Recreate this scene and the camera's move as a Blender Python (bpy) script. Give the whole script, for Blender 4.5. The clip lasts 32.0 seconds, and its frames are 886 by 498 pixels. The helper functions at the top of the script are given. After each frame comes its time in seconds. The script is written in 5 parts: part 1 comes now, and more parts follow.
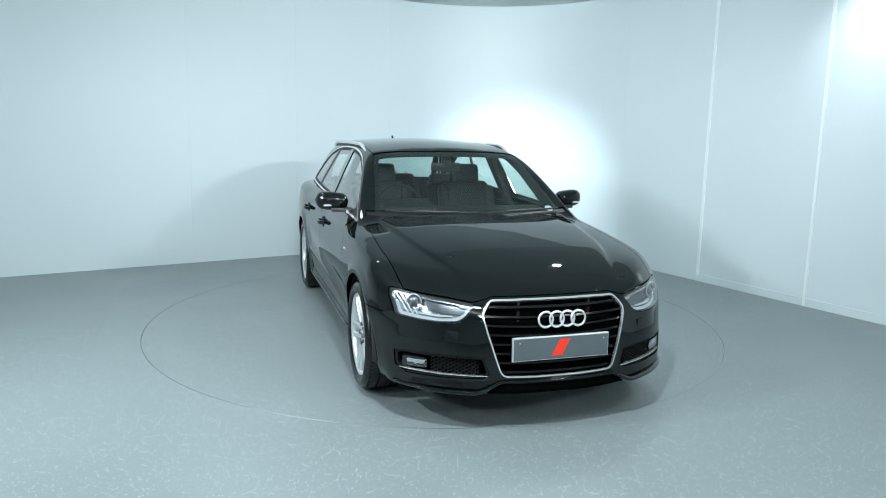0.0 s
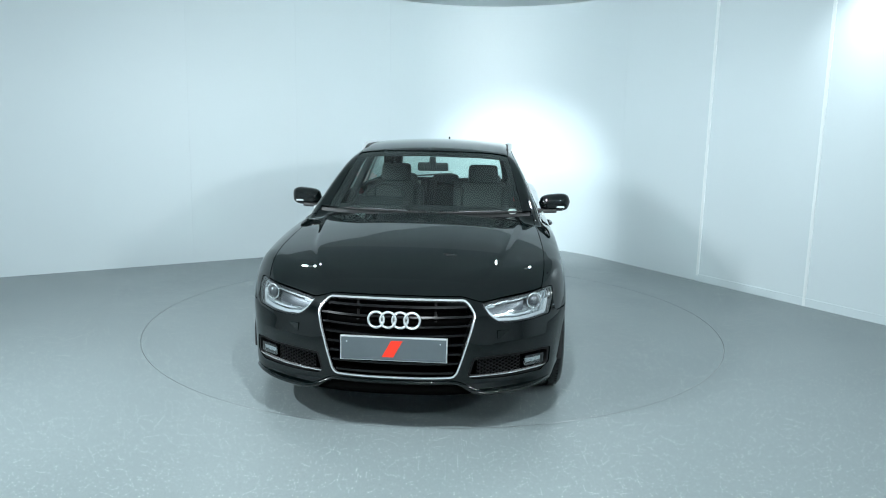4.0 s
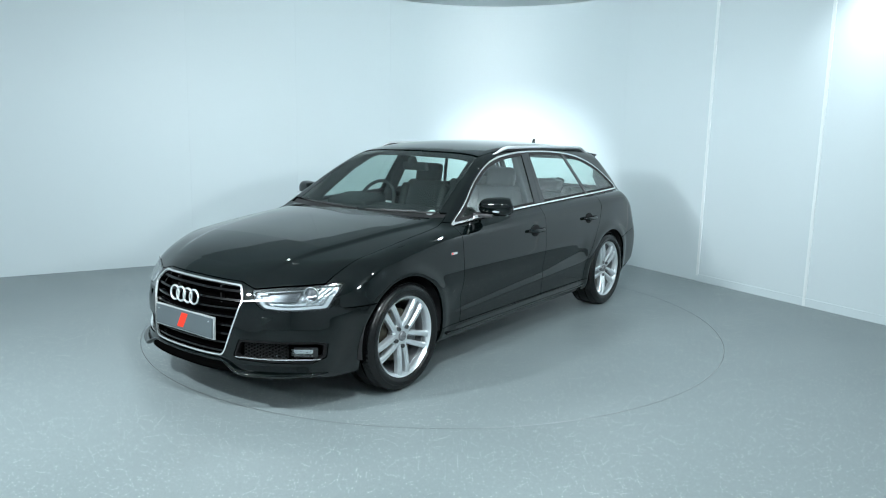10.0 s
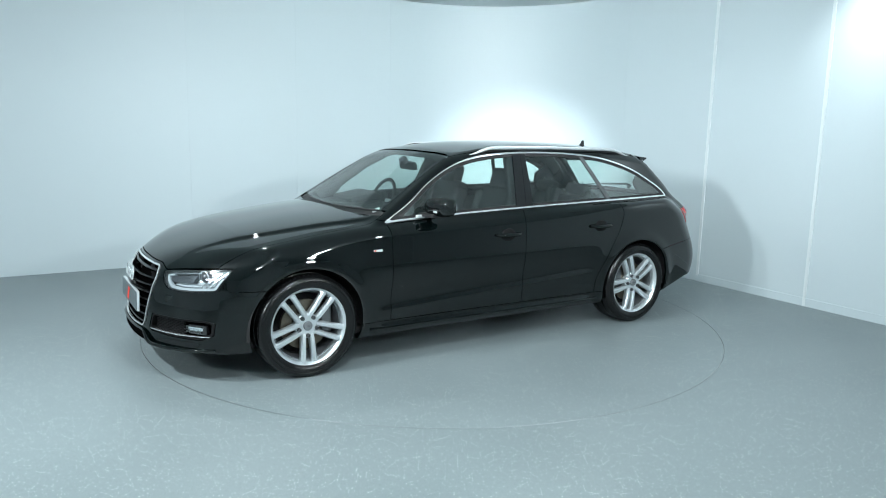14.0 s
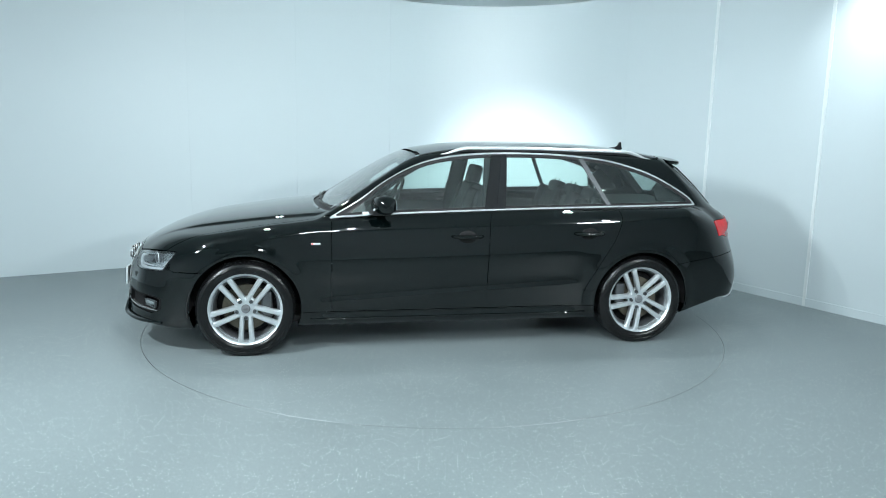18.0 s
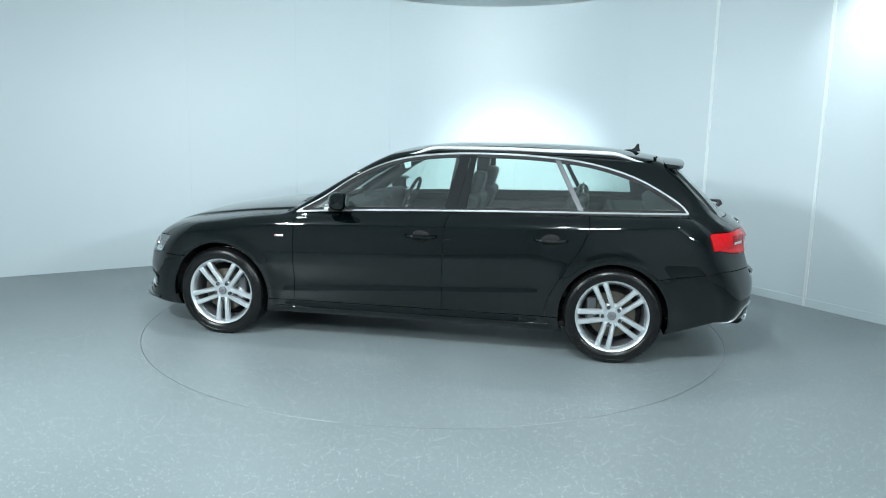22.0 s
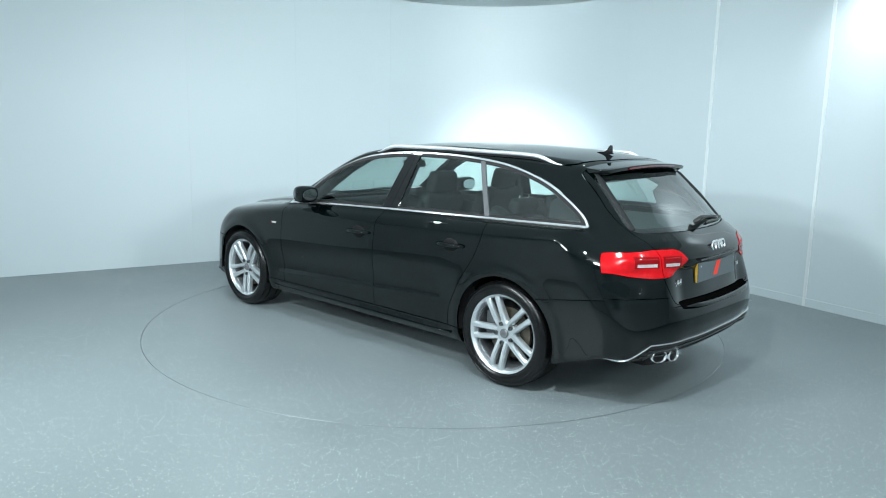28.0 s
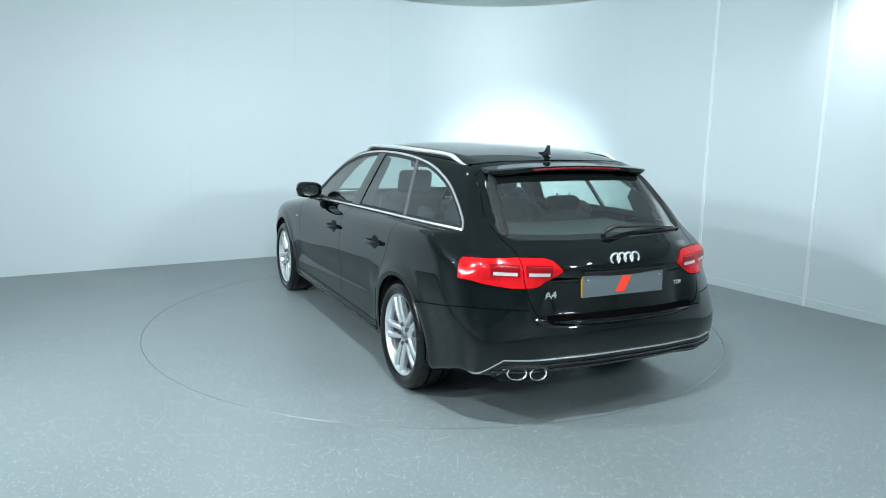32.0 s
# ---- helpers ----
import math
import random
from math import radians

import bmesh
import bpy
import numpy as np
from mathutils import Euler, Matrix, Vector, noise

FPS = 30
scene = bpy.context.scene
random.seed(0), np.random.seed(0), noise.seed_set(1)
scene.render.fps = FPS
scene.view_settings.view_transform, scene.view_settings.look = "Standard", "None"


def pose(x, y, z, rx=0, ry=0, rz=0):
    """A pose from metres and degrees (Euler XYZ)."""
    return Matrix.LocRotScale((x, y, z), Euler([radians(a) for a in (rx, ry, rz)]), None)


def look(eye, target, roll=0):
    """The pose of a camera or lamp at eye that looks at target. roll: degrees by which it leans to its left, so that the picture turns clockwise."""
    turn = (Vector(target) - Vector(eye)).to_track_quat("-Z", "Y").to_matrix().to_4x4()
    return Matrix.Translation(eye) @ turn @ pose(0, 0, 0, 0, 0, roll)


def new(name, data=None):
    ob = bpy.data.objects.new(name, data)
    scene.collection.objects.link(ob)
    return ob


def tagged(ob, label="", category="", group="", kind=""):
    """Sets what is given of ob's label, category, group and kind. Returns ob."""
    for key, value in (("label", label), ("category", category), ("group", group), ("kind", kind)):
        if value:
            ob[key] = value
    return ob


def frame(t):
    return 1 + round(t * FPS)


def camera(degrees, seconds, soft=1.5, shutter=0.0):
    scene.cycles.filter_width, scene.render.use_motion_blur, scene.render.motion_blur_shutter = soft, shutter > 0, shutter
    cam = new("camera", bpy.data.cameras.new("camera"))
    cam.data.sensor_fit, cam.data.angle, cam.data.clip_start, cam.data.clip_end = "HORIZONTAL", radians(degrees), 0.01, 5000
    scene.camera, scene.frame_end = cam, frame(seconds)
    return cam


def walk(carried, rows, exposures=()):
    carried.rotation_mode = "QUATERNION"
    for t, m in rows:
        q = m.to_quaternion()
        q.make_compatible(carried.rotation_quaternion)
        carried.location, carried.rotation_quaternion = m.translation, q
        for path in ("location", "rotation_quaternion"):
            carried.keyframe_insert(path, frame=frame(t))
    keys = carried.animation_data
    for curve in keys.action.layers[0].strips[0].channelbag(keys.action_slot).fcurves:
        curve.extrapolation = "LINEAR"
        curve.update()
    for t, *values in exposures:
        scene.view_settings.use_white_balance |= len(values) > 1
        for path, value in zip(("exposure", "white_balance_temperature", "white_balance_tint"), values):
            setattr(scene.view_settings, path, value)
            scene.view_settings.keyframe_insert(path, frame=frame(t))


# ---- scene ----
# ---- camera: stands still on a tripod beside the turntable ----
cam = camera(63.13, 32.0, soft=1.0)
EYE = (0.0, -5.777, 1.549)
STAND = look(EYE, (0.0628, 0.1377, 0.5437), 1.142)
walk(cam, [(0, STAND), (32.0, STAND)], exposures=[(0, -0.14, 6500, 10), (32.0, -0.14, 6500, 10)])

# ---- world and lights ----
ROOM_TURN = radians(30.5)
E1 = Vector((math.cos(ROOM_TURN), math.sin(ROOM_TURN), 0))
N1 = Vector((-math.sin(ROOM_TURN), math.cos(ROOM_TURN), 0))
WALL_A, WALL_B = 3.205, 3.20
BACK_A, BACK_B = -6.6, -7.4
CORNER_R = 1.7
CEILING_Z = 3.06


def room(a, b, z=0.0):
    """A point from the distances along and across the left wall."""
    return E1 * a + N1 * b + Vector((0, 0, z))


world = bpy.data.worlds.new("studio_world")
scene.world = world
world.use_nodes = True
world.node_tree.nodes["Background"].inputs[0].default_value = (0.6, 0.8, 0.9, 1)
world.node_tree.nodes["Background"].inputs[1].default_value = 0.02


def area_lamp(name, eye, target, w, h, watts, colour, spread=180):
    d = bpy.data.lights.new(name, "AREA")
    d.shape, d.size, d.size_y, d.energy, d.color, d.spread = "RECTANGLE", w, h, watts, colour, radians(spread)
    ob = new(name, d)
    ob.matrix_world = look(eye, target)
    return ob


def spot_lamp(name, eye, target, watts, colour, cone, radius, blend=0.6):
    d = bpy.data.lights.new(name, "SPOT")
    d.energy, d.color, d.spot_size, d.spot_blend, d.shadow_soft_size = watts, colour, radians(cone), blend, radius
    ob = new(name, d)
    ob.matrix_world = look(eye, target)
    return ob


COOL = (0.84, 0.945, 0.985)
# eye, target, width, height, watts of each flood lamp under the ceiling
FLOODS = [
    ((4.0, -5.4, 2.76), (-1.2, 2.6, 1.8), 0.50, 0.30, 38),
    ((-4.1, -5.0, 2.76), (1.6, 2.6, 1.8), 0.50, 0.30, 44),
    # added wash, no such lamp known: brightens the upper wall and corner
    ((0.1, -5.9, 2.88), (0.6, 3.6, 2.3), 0.80, 0.45, 44),
    ((-3.1, -3.2, 2.92), (-2.4, -2.1, 0.0), 0.10, 0.08, 150),
    ((2.8, -3.0, 2.92), (1.9, -1.9, 0.0), 0.10, 0.08, 34),
    ((0.1, -3.6, 2.95), (0.1, -2.9, 0.0), 0.10, 0.08, 100),
    # added unseen lamp: brightens the back wall that the car mirrors
    ((-0.6, -4.9, 2.90), (1.0, -8.6, 1.3), 0.50, 0.30, 60),
    ((-1.75, 0.0, 2.95), (-1.4, -0.7, 0.0), 0.08, 0.06, 26),
    ((1.5, 0.2, 2.95), (1.2, -0.5, 0.0), 0.08, 0.06, 22),
]
for eye, target, w, h, watts in FLOODS:
    area_lamp("flood_light", eye, target, w, h, watts, COOL, 62 if eye[1] < -5.8 else (80 if w > 0.3 and target[1] > 0 else 180))
# eye, target, watts, cone of each projector that marks a bright spot on the wall
PROJECTORS = [
    ((0.20, 0.80, 2.97), (1.22, 4.05, 0.05), 700, 51),
    ((3.08, -0.10, 2.80), (3.62, 0.20, 2.30), 42, 100),
]
for eye, target, watts, cone in PROJECTORS:
    spot_lamp("projector_light", eye, target, watts, COOL, cone, 0.06, 1.0)
# ---- materials ----
def material(name, colour, rough=0.5, metal=0.0, coat=0.0, specular=0.5):
    m = bpy.data.materials.new(name)
    m.use_nodes = True
    b = m.node_tree.nodes["Principled BSDF"]
    b.inputs["Base Color"].default_value = (*colour, 1)
    b.inputs["Roughness"].default_value = rough
    b.inputs["Metallic"].default_value = metal
    b.inputs["Coat Weight"].default_value = coat
    b.inputs["Coat Roughness"].default_value = 0.03
    b.inputs["Specular IOR Level"].default_value = specular
    return m


def link(m, a, out, b, inp):
    m.node_tree.links.new(a.outputs[out], b.inputs[inp])


def node(m, kind, **values):
    n = m.node_tree.nodes.new(kind)
    for key, v in values.items():
        n.inputs[key.replace("_", " ")].default_value = v
    return n


def grain(m, scale, amount, rough_amount=0.0, bump_amount=0.0, detail=6.0, second=None):
    """Varies a material's colour, roughness and relief by noise at two sizes, in metres of the object."""
    nt = m.node_tree
    b = nt.nodes["Principled BSDF"]
    base = tuple(b.inputs["Base Color"].default_value)
    r0 = b.inputs["Roughness"].default_value
    co = nt.nodes.new("ShaderNodeTexCoord")
    n1 = node(m, "ShaderNodeTexNoise", Scale=scale, Detail=detail)
    n2 = node(m, "ShaderNodeTexNoise", Scale=second or scale / 14, Detail=3.0)
    for n in (n1, n2):
        link(m, co, "Object", n, "Vector")
    mix = nt.nodes.new("ShaderNodeMath")
    mix.operation = "ADD"
    link(m, n1, "Fac", mix, 0)
    link(m, n2, "Fac", mix, 1)
    ramp = nt.nodes.new("ShaderNodeMapRange")
    ramp.inputs["From Min"].default_value, ramp.inputs["From Max"].default_value = 0.6, 1.4
    ramp.inputs["To Min"].default_value, ramp.inputs["To Max"].default_value = 1 - amount, 1 + amount
    link(m, mix, 0, ramp, "Value")
    mul = nt.nodes.new("ShaderNodeVectorMath")
    mul.operation = "SCALE"
    mul.inputs[0].default_value = base[:3]
    link(m, ramp, 0, mul, "Scale")
    link(m, mul, 0, b, "Base Color")
    if rough_amount:
        rr = nt.nodes.new("ShaderNodeMapRange")
        rr.inputs["From Min"].default_value, rr.inputs["From Max"].default_value = 0.6, 1.4
        rr.inputs["To Min"].default_value, rr.inputs["To Max"].default_value = max(r0 - rough_amount, 0.02), r0 + rough_amount
        link(m, mix, 0, rr, "Value")
        link(m, rr, 0, b, "Roughness")
    if bump_amount:
        bp = node(m, "ShaderNodeBump", Strength=1.0, Distance=bump_amount)
        link(m, n1, "Fac", bp, "Height")
        link(m, bp, 0, b, "Normal")
    return m


PAINT = grain(material("black_pearl_paint", (0.0006, 0.0017, 0.0018), 0.35, 0.0, 1.0, 0.0), 900, 0.25, 0.03, 0.0, 2.0, second=2.0)
PAINT.node_tree.nodes["Principled BSDF"].inputs["Coat IOR"].default_value = 1.58
GLOSS_BLACK = material("gloss_black_trim", (0.008, 0.008, 0.009), 0.08, 0.0, 0.5)
# sheenless black: the shade inside gaps and openings put into colour
GAP_SHADE = material("gap_shade_black", (0.002, 0.002, 0.002), 1.0, specular=0.0)
SLAT = material("black_slat", (0.003, 0.003, 0.0035), 0.22, specular=0.35)
NET = material("black_net_plastic", (0.004, 0.004, 0.0045), 0.6, specular=0.2)
BLACK_PLASTIC = grain(material("black_plastic", (0.012, 0.012, 0.013), 0.45), 400, 0.25, 0.08, 0.0003)
DARK = grain(material("dark_liner", (0.008, 0.008, 0.009), 0.8), 60, 0.3, 0.1, 0.002)
RUBBER = grain(material("tyre_rubber", (0.004, 0.0042, 0.0045), 0.24, specular=0.38), 120, 0.25, 0.05, 0.0006)
CHROME = grain(material("polished_trim", (0.90, 0.92, 0.93), 0.22, 0.85), 80, 0.04, 0.05)
SATIN = grain(material("satin_aluminium", (0.76, 0.79, 0.80), 0.38, 0.7), 150, 0.06, 0.06)
GREY_BAR = grain(material("satin_grey_bar", (0.10, 0.105, 0.11), 0.45, 0.4), 150, 0.06, 0.06)
ALLOY = grain(material("silver_alloy_paint", (0.62, 0.66, 0.68), 0.34, 0.7, 0.5), 300, 0.05, 0.05)
# darker copy of the wheel's silver: shade in the barrel as colour
ALLOY_SHADE = grain(material("shaded_alloy_barrel", (0.20, 0.21, 0.22), 0.42, 0.8), 90, 0.2, 0.1)
BRAKE = grain(material("brake_steel", (0.13, 0.115, 0.09), 0.42, 0.9), 60, 0.3, 0.1, second=9.0)
BOLT = material("bolt_steel", (0.16, 0.165, 0.17), 0.30, 0.9)
LEATHER = grain(material("black_leather", (0.010, 0.0125, 0.013), 0.5, specular=0.25), 260, 0.2, 0.08, 0.0012)
CABIN = grain(material("cabin_plastic", (0.012, 0.014, 0.015), 0.6, specular=0.25), 200, 0.2, 0.08, 0.0006)
COVER = grain(material("grey_load_cover", (0.085, 0.095, 0.095), 0.7), 200, 0.15, 0.08, 0.0006)
LINING = grain(material("headlining_cloth", (0.22, 0.23, 0.23), 0.9), 300, 0.1, 0.05, 0.001)
PLATE_GREY = grain(material("plate_grey", (0.085, 0.105, 0.115), 0.45), 60, 0.06, 0.05)
RED_BAR = material("red_bar", (0.85, 0.035, 0.012), 0.5)
REFLECTOR = grain(material("lamp_reflector", (0.66, 0.70, 0.72), 0.24, 0.85), 50, 0.12, 0.06)
CAP_GREY = grain(material("hub_cap_grey", (0.24, 0.25, 0.26), 0.4, 0.6), 90, 0.08, 0.05)
LAMP_STRIP = grain(material("clear_lamp_strip", (0.42, 0.38, 0.38), 0.25), 90, 0.2, 0.08)
LAMP_DARK = material("lamp_bowl_dark", (0.10, 0.11, 0.12), 0.3, 0.6)
LED_WHITE = grain(material("led_strip_white", (0.40, 0.44, 0.46), 0.35), 80, 0.06, 0.05)
YELLOW_EDGE = material("plate_yellow_edge", (0.55, 0.32, 0.03), 0.5)
CERAMIC = material("black_ceramic_print", (0.006, 0.006, 0.007), 0.6, specular=0.1)
STICKER = material("tax_disc_paper", (0.55, 0.58, 0.58), 0.7)


def glass_material(name, tint, gloss=1.0, least=0.095):
    m = bpy.data.materials.new(name)
    m.use_nodes = True
    nt = m.node_tree
    nt.nodes.remove(nt.nodes["Principled BSDF"])
    tr = node(m, "ShaderNodeBsdfTransparent", Color=(*tint, 1))
    gl = node(m, "ShaderNodeBsdfGlossy", Color=(gloss, gloss, gloss, 1), Roughness=0.01)
    lw = node(m, "ShaderNodeLayerWeight", Blend=0.5)
    fr = nt.nodes.new("ShaderNodeMapRange")
    p5 = nt.nodes.new("ShaderNodeMath")
    p5.operation, p5.inputs[1].default_value = "POWER", 5.0
    link(m, lw, "Facing", p5, 0)
    fr.inputs["To Min"].default_value = least
    link(m, p5, 0, fr, "Value")
    mx = nt.nodes.new("ShaderNodeMixShader")
    link(m, fr, 0, mx, 0)
    link(m, tr, 0, mx, 1)
    link(m, gl, 0, mx, 2)
    link(m, mx, 0, nt.nodes["Material Output"], "Surface")
    return m


GLASS = glass_material("tinted_glass", (0.82, 0.93, 0.90), least=0.15)
REAR_GLASS = glass_material("rear_tinted_glass", (0.74, 0.86, 0.83), least=0.20)
SCREEN = glass_material("windscreen_glass", (0.74, 0.86, 0.83))
CLEAR = glass_material("clear_lens", (0.93, 0.95, 0.96))
RED_CLEAR = grain(material("red_lens", (0.44, 0.005, 0.008), 0.12, 0.0, 0.10, 0.25), 40, 0.25, 0.05)
RED_INNER = material("red_lens_bright", (0.72, 0.03, 0.03), 0.2, 0.0, 0.2)
DARK_RED = grain(material("dark_red_lens", (0.19, 0.004, 0.006), 0.14, 0.0, 0.10, 0.25), 60, 0.3, 0.05)
DEEP_RED = material("deep_red_lens", (0.10, 0.004, 0.005), 0.15, 0.0, 1.0)
MIRROR = material("mirror_glass", (0.85, 0.88, 0.9), 0.02, 1.0)

# ---- mesh helpers ----
def part(name, bm, mat, parent=None, label="", smooth=None):
    """Links a bmesh (or a ready mesh) as one mesh object."""
    if isinstance(bm, bpy.types.Mesh):
        me = bm
    else:
        me = bpy.data.meshes.new(name)
        if smooth is not None:
            for f in bm.faces:
                f.smooth = True
            for e in bm.edges:
                if len(e.link_faces) == 2 and e.calc_face_angle(0) > radians(smooth):
                    e.smooth = False
        bm.to_mesh(me)
        bm.free()
        me.materials.append(mat)
    ob = new(name, me)
    ob.parent = parent
    if label:
        ob["label"] = label
    return ob


def box(size, at=(0, 0, 0), turn=(0, 0, 0), bevel=0.0, seg=2, bm=None):
    bm = bm or bmesh.new()
    r = bmesh.ops.create_cube(bm, size=1.0, matrix=pose(*at, *turn) @ Matrix.Diagonal((*size, 1)))
    if bevel:
        es = list({e for v in r["verts"] for e in v.link_edges})
        bmesh.ops.bevel(bm, geom=es, offset=bevel, segments=seg, affect="EDGES", profile=0.6)
    return bm


def lathe(profile, seg=64, closed=False, bm=None):
    """A profile of (radius, y) turned round the y axis."""
    bm = bm or bmesh.new()
    rings = []
    for r, y in profile:
        if r < 1e-6:
            rings.append([bm.verts.new((0, y, 0))] * seg)
        else:
            rings.append([bm.verts.new((r * math.cos(2 * math.pi * k / seg), y, r * math.sin(2 * math.pi * k / seg))) for k in range(seg)])
    pairs = list(zip(rings, rings[1:])) + ([(rings[-1], rings[0])] if closed else [])
    for a, b in pairs:
        for k in range(seg):
            vs = []
            for v in (a[k], a[(k + 1) % seg], b[(k + 1) % seg], b[k]):
                if v not in vs:
                    vs.append(v)
            if len(vs) > 2:
                bm.faces.new(vs)
    bmesh.ops.recalc_face_normals(bm, faces=bm.faces)
    return bm


def tube(path, radius, seg=10, flat=1.0, bm=None, cap=True):
    """A round bar along a path; flat: its height against its width."""
    bm = bm or bmesh.new()
    pts = [Vector(p) for p in path]
    rings = []
    for i, p in enumerate(pts):
        d = (pts[min(i + 1, len(pts) - 1)] - pts[max(i - 1, 0)]).normalized()
        side = d.cross(Vector((0, 0, 1)))
        side = side.normalized() if side.length > 1e-3 else Vector((1, 0, 0))
        up = side.cross(d)
        r = radius[i] if isinstance(radius, (list, tuple)) else radius
        rings.append([bm.verts.new(p + side * math.cos(a) * r + up * math.sin(a) * r * flat) for a in (2 * math.pi * k / seg for k in range(seg))])
    for a, b in zip(rings, rings[1:]):
        for k in range(seg):
            bm.faces.new((a[k], a[(k + 1) % seg], b[(k + 1) % seg], b[k]))
    if cap:
        bm.faces.new(rings[0])
        bm.faces.new(rings[-1])
    bmesh.ops.recalc_face_normals(bm, faces=bm.faces)
    return bm


def slab(outline, thick, m=None, bevel=0.0, seg=2, bm=None):
    """A flat outline in x and y, raised by thick along z, then placed by m."""
    bm = bm or bmesh.new()
    m = m or Matrix()
    lo = [bm.verts.new((x, y, 0)) for x, y in outline]
    hi = [bm.verts.new((x, y, thick)) for x, y in outline]
    n = len(lo)
    fs = [bm.faces.new(lo[::-1]), bm.faces.new(hi)]
    for k in range(n):
        fs.append(bm.faces.new((lo[k], lo[(k + 1) % n], hi[(k + 1) % n], hi[k])))
    bmesh.ops.recalc_face_normals(bm, faces=fs)
    if bevel:
        bmesh.ops.bevel(bm, geom=[e for e in fs[1].edges], offset=bevel, segments=seg, affect="EDGES", profile=0.6)
    bmesh.ops.transform(bm, matrix=m, verts=list({v for f in bm.faces for v in f.verts}) if len(bm.faces) == len(fs) and not bevel else bm.verts)
    return bm


def ring_bm(radius, thick, m, seg=40, sub=10, depth=None):
    bm = bmesh.new()
    rows = []
    for i in range(seg):
        a = 2 * math.pi * i / seg
        rows.append([bm.verts.new(m @ Vector(((radius + thick * math.cos(b)) * math.cos(a), (radius + thick * math.cos(b)) * math.sin(a), (depth or thick) * math.sin(b))))
                     for b in (2 * math.pi * j / sub for j in range(sub))])
    for i in range(seg):
        for j in range(sub):
            bm.faces.new((rows[i][j], rows[(i + 1) % seg][j], rows[(i + 1) % seg][(j + 1) % sub], rows[i][(j + 1) % sub]))
    return bm


def smooth_outline(points, rounds=2):
    q = [Vector(p) for p in points]
    for _ in range(rounds):
        q = [v for a, b in zip(q, q[1:] + q[:1]) for v in (a * 0.75 + b * 0.25, a * 0.25 + b * 0.75)]
    return [(v.x, v.y) for v in q]
# ---- materials of the studio ----
def wall_material():
    m = grain(material("pale_wall_panel", (0.60, 0.675, 0.70), 0.42), 90, 0.012, 0.05, 0.0004, second=0.7)
    return m


def floor_material():
    """Grey-green safety vinyl with pale and dark flecks."""
    m = material("flecked_vinyl", (0.20, 0.235, 0.24), 0.42)
    nt = m.node_tree
    b = nt.nodes["Principled BSDF"]
    co = nt.nodes.new("ShaderNodeTexCoord")
    base = node(m, "ShaderNodeTexNoise", Scale=1.3, Detail=5.0)
    fine = node(m, "ShaderNodeTexNoise", Scale=420.0, Detail=2.0)
    for n in (base, fine):
        link(m, co, "Object", n, "Vector")
    add = nt.nodes.new("ShaderNodeMath")
    add.operation = "ADD"
    link(m, base, "Fac", add, 0)
    link(m, fine, "Fac", add, 1)
    rng = node(m, "ShaderNodeMapRange", From_Min=0.6, From_Max=1.4, To_Min=0.90, To_Max=1.10)
    link(m, add, 0, rng, "Value")
    col = nt.nodes.new("ShaderNodeVectorMath")
    col.operation = "SCALE"
    col.inputs[0].default_value = (0.200, 0.237, 0.243)
    link(m, rng, 0, col, "Scale")
    last = col

    def flecks(scale, share, size, colour, prev, prev_out):
        v = node(m, "ShaderNodeTexVoronoi", Scale=scale)
        v.voronoi_dimensions = "2D"
        v.feature = "F1"
        link(m, co, "Object", v, "Vector")
        near_c = nt.nodes.new("ShaderNodeMath")
        near_c.operation = "LESS_THAN"
        near_c.inputs[1].default_value = size
        link(m, v, "Distance", near_c, 0)
        sep = nt.nodes.new("ShaderNodeSeparateColor")
        link(m, v, "Color", sep, 0)
        few = nt.nodes.new("ShaderNodeMath")
        few.operation = "LESS_THAN"
        few.inputs[1].default_value = share
        link(m, sep, 0, few, 0)
        both = nt.nodes.new("ShaderNodeMath")
        both.operation = "MULTIPLY"
        link(m, near_c, 0, both, 0)
        link(m, few, 0, both, 1)
        mx = nt.nodes.new("ShaderNodeMix")
        mx.data_type = "RGBA"
        link(m, both, 0, mx, 0)
        nt.links.new(prev.outputs[prev_out], mx.inputs[6])
        mx.inputs[7].default_value = (*colour, 1)
        return mx
    last = flecks(150, 0.18, 0.28, (0.150, 0.177, 0.182), last, 0)
    last = flecks(140, 0.10, 0.24, (0.36, 0.40, 0.40), last, 2)
    last = flecks(82, 0.095, 0.205, (0.76, 0.80, 0.79), last, 2)
    nt.links.new(last.outputs[2], b.inputs["Base Color"])
    rr = node(m, "ShaderNodeMapRange", From_Min=0.3, From_Max=0.7, To_Min=0.34, To_Max=0.48)
    link(m, base, "Fac", rr, "Value")
    link(m, rr, 0, b, "Roughness")
    bp = node(m, "ShaderNodeBump", Strength=0.3, Distance=0.0004)
    link(m, fine, "Fac", bp, "Height")
    link(m, bp, 0, b, "Normal")
    return m


WALL = wall_material()
DARK_WALL = grain(material("grey_back_wall", (0.58, 0.635, 0.655), 0.7), 60, 0.05, 0.05, 0.0005)
CEILING = grain(material("pale_ceiling_board", (0.62, 0.67, 0.68), 0.8), 60, 0.02, 0.05, 0.0005)
STRIP = grain(material("white_joint_strip", (0.74, 0.79, 0.80), 0.35), 60, 0.03, 0.05)
FLOOR = floor_material()
PIT = material("turntable_pit_dark", (0.02, 0.02, 0.02), 0.9)
EDGE = grain(material("steel_edge", (0.35, 0.37, 0.38), 0.4, 0.9), 60, 0.1, 0.1)
LAMP_BODY = grain(material("lamp_housing_grey", (0.30, 0.31, 0.32), 0.5), 60, 0.05, 0.05)
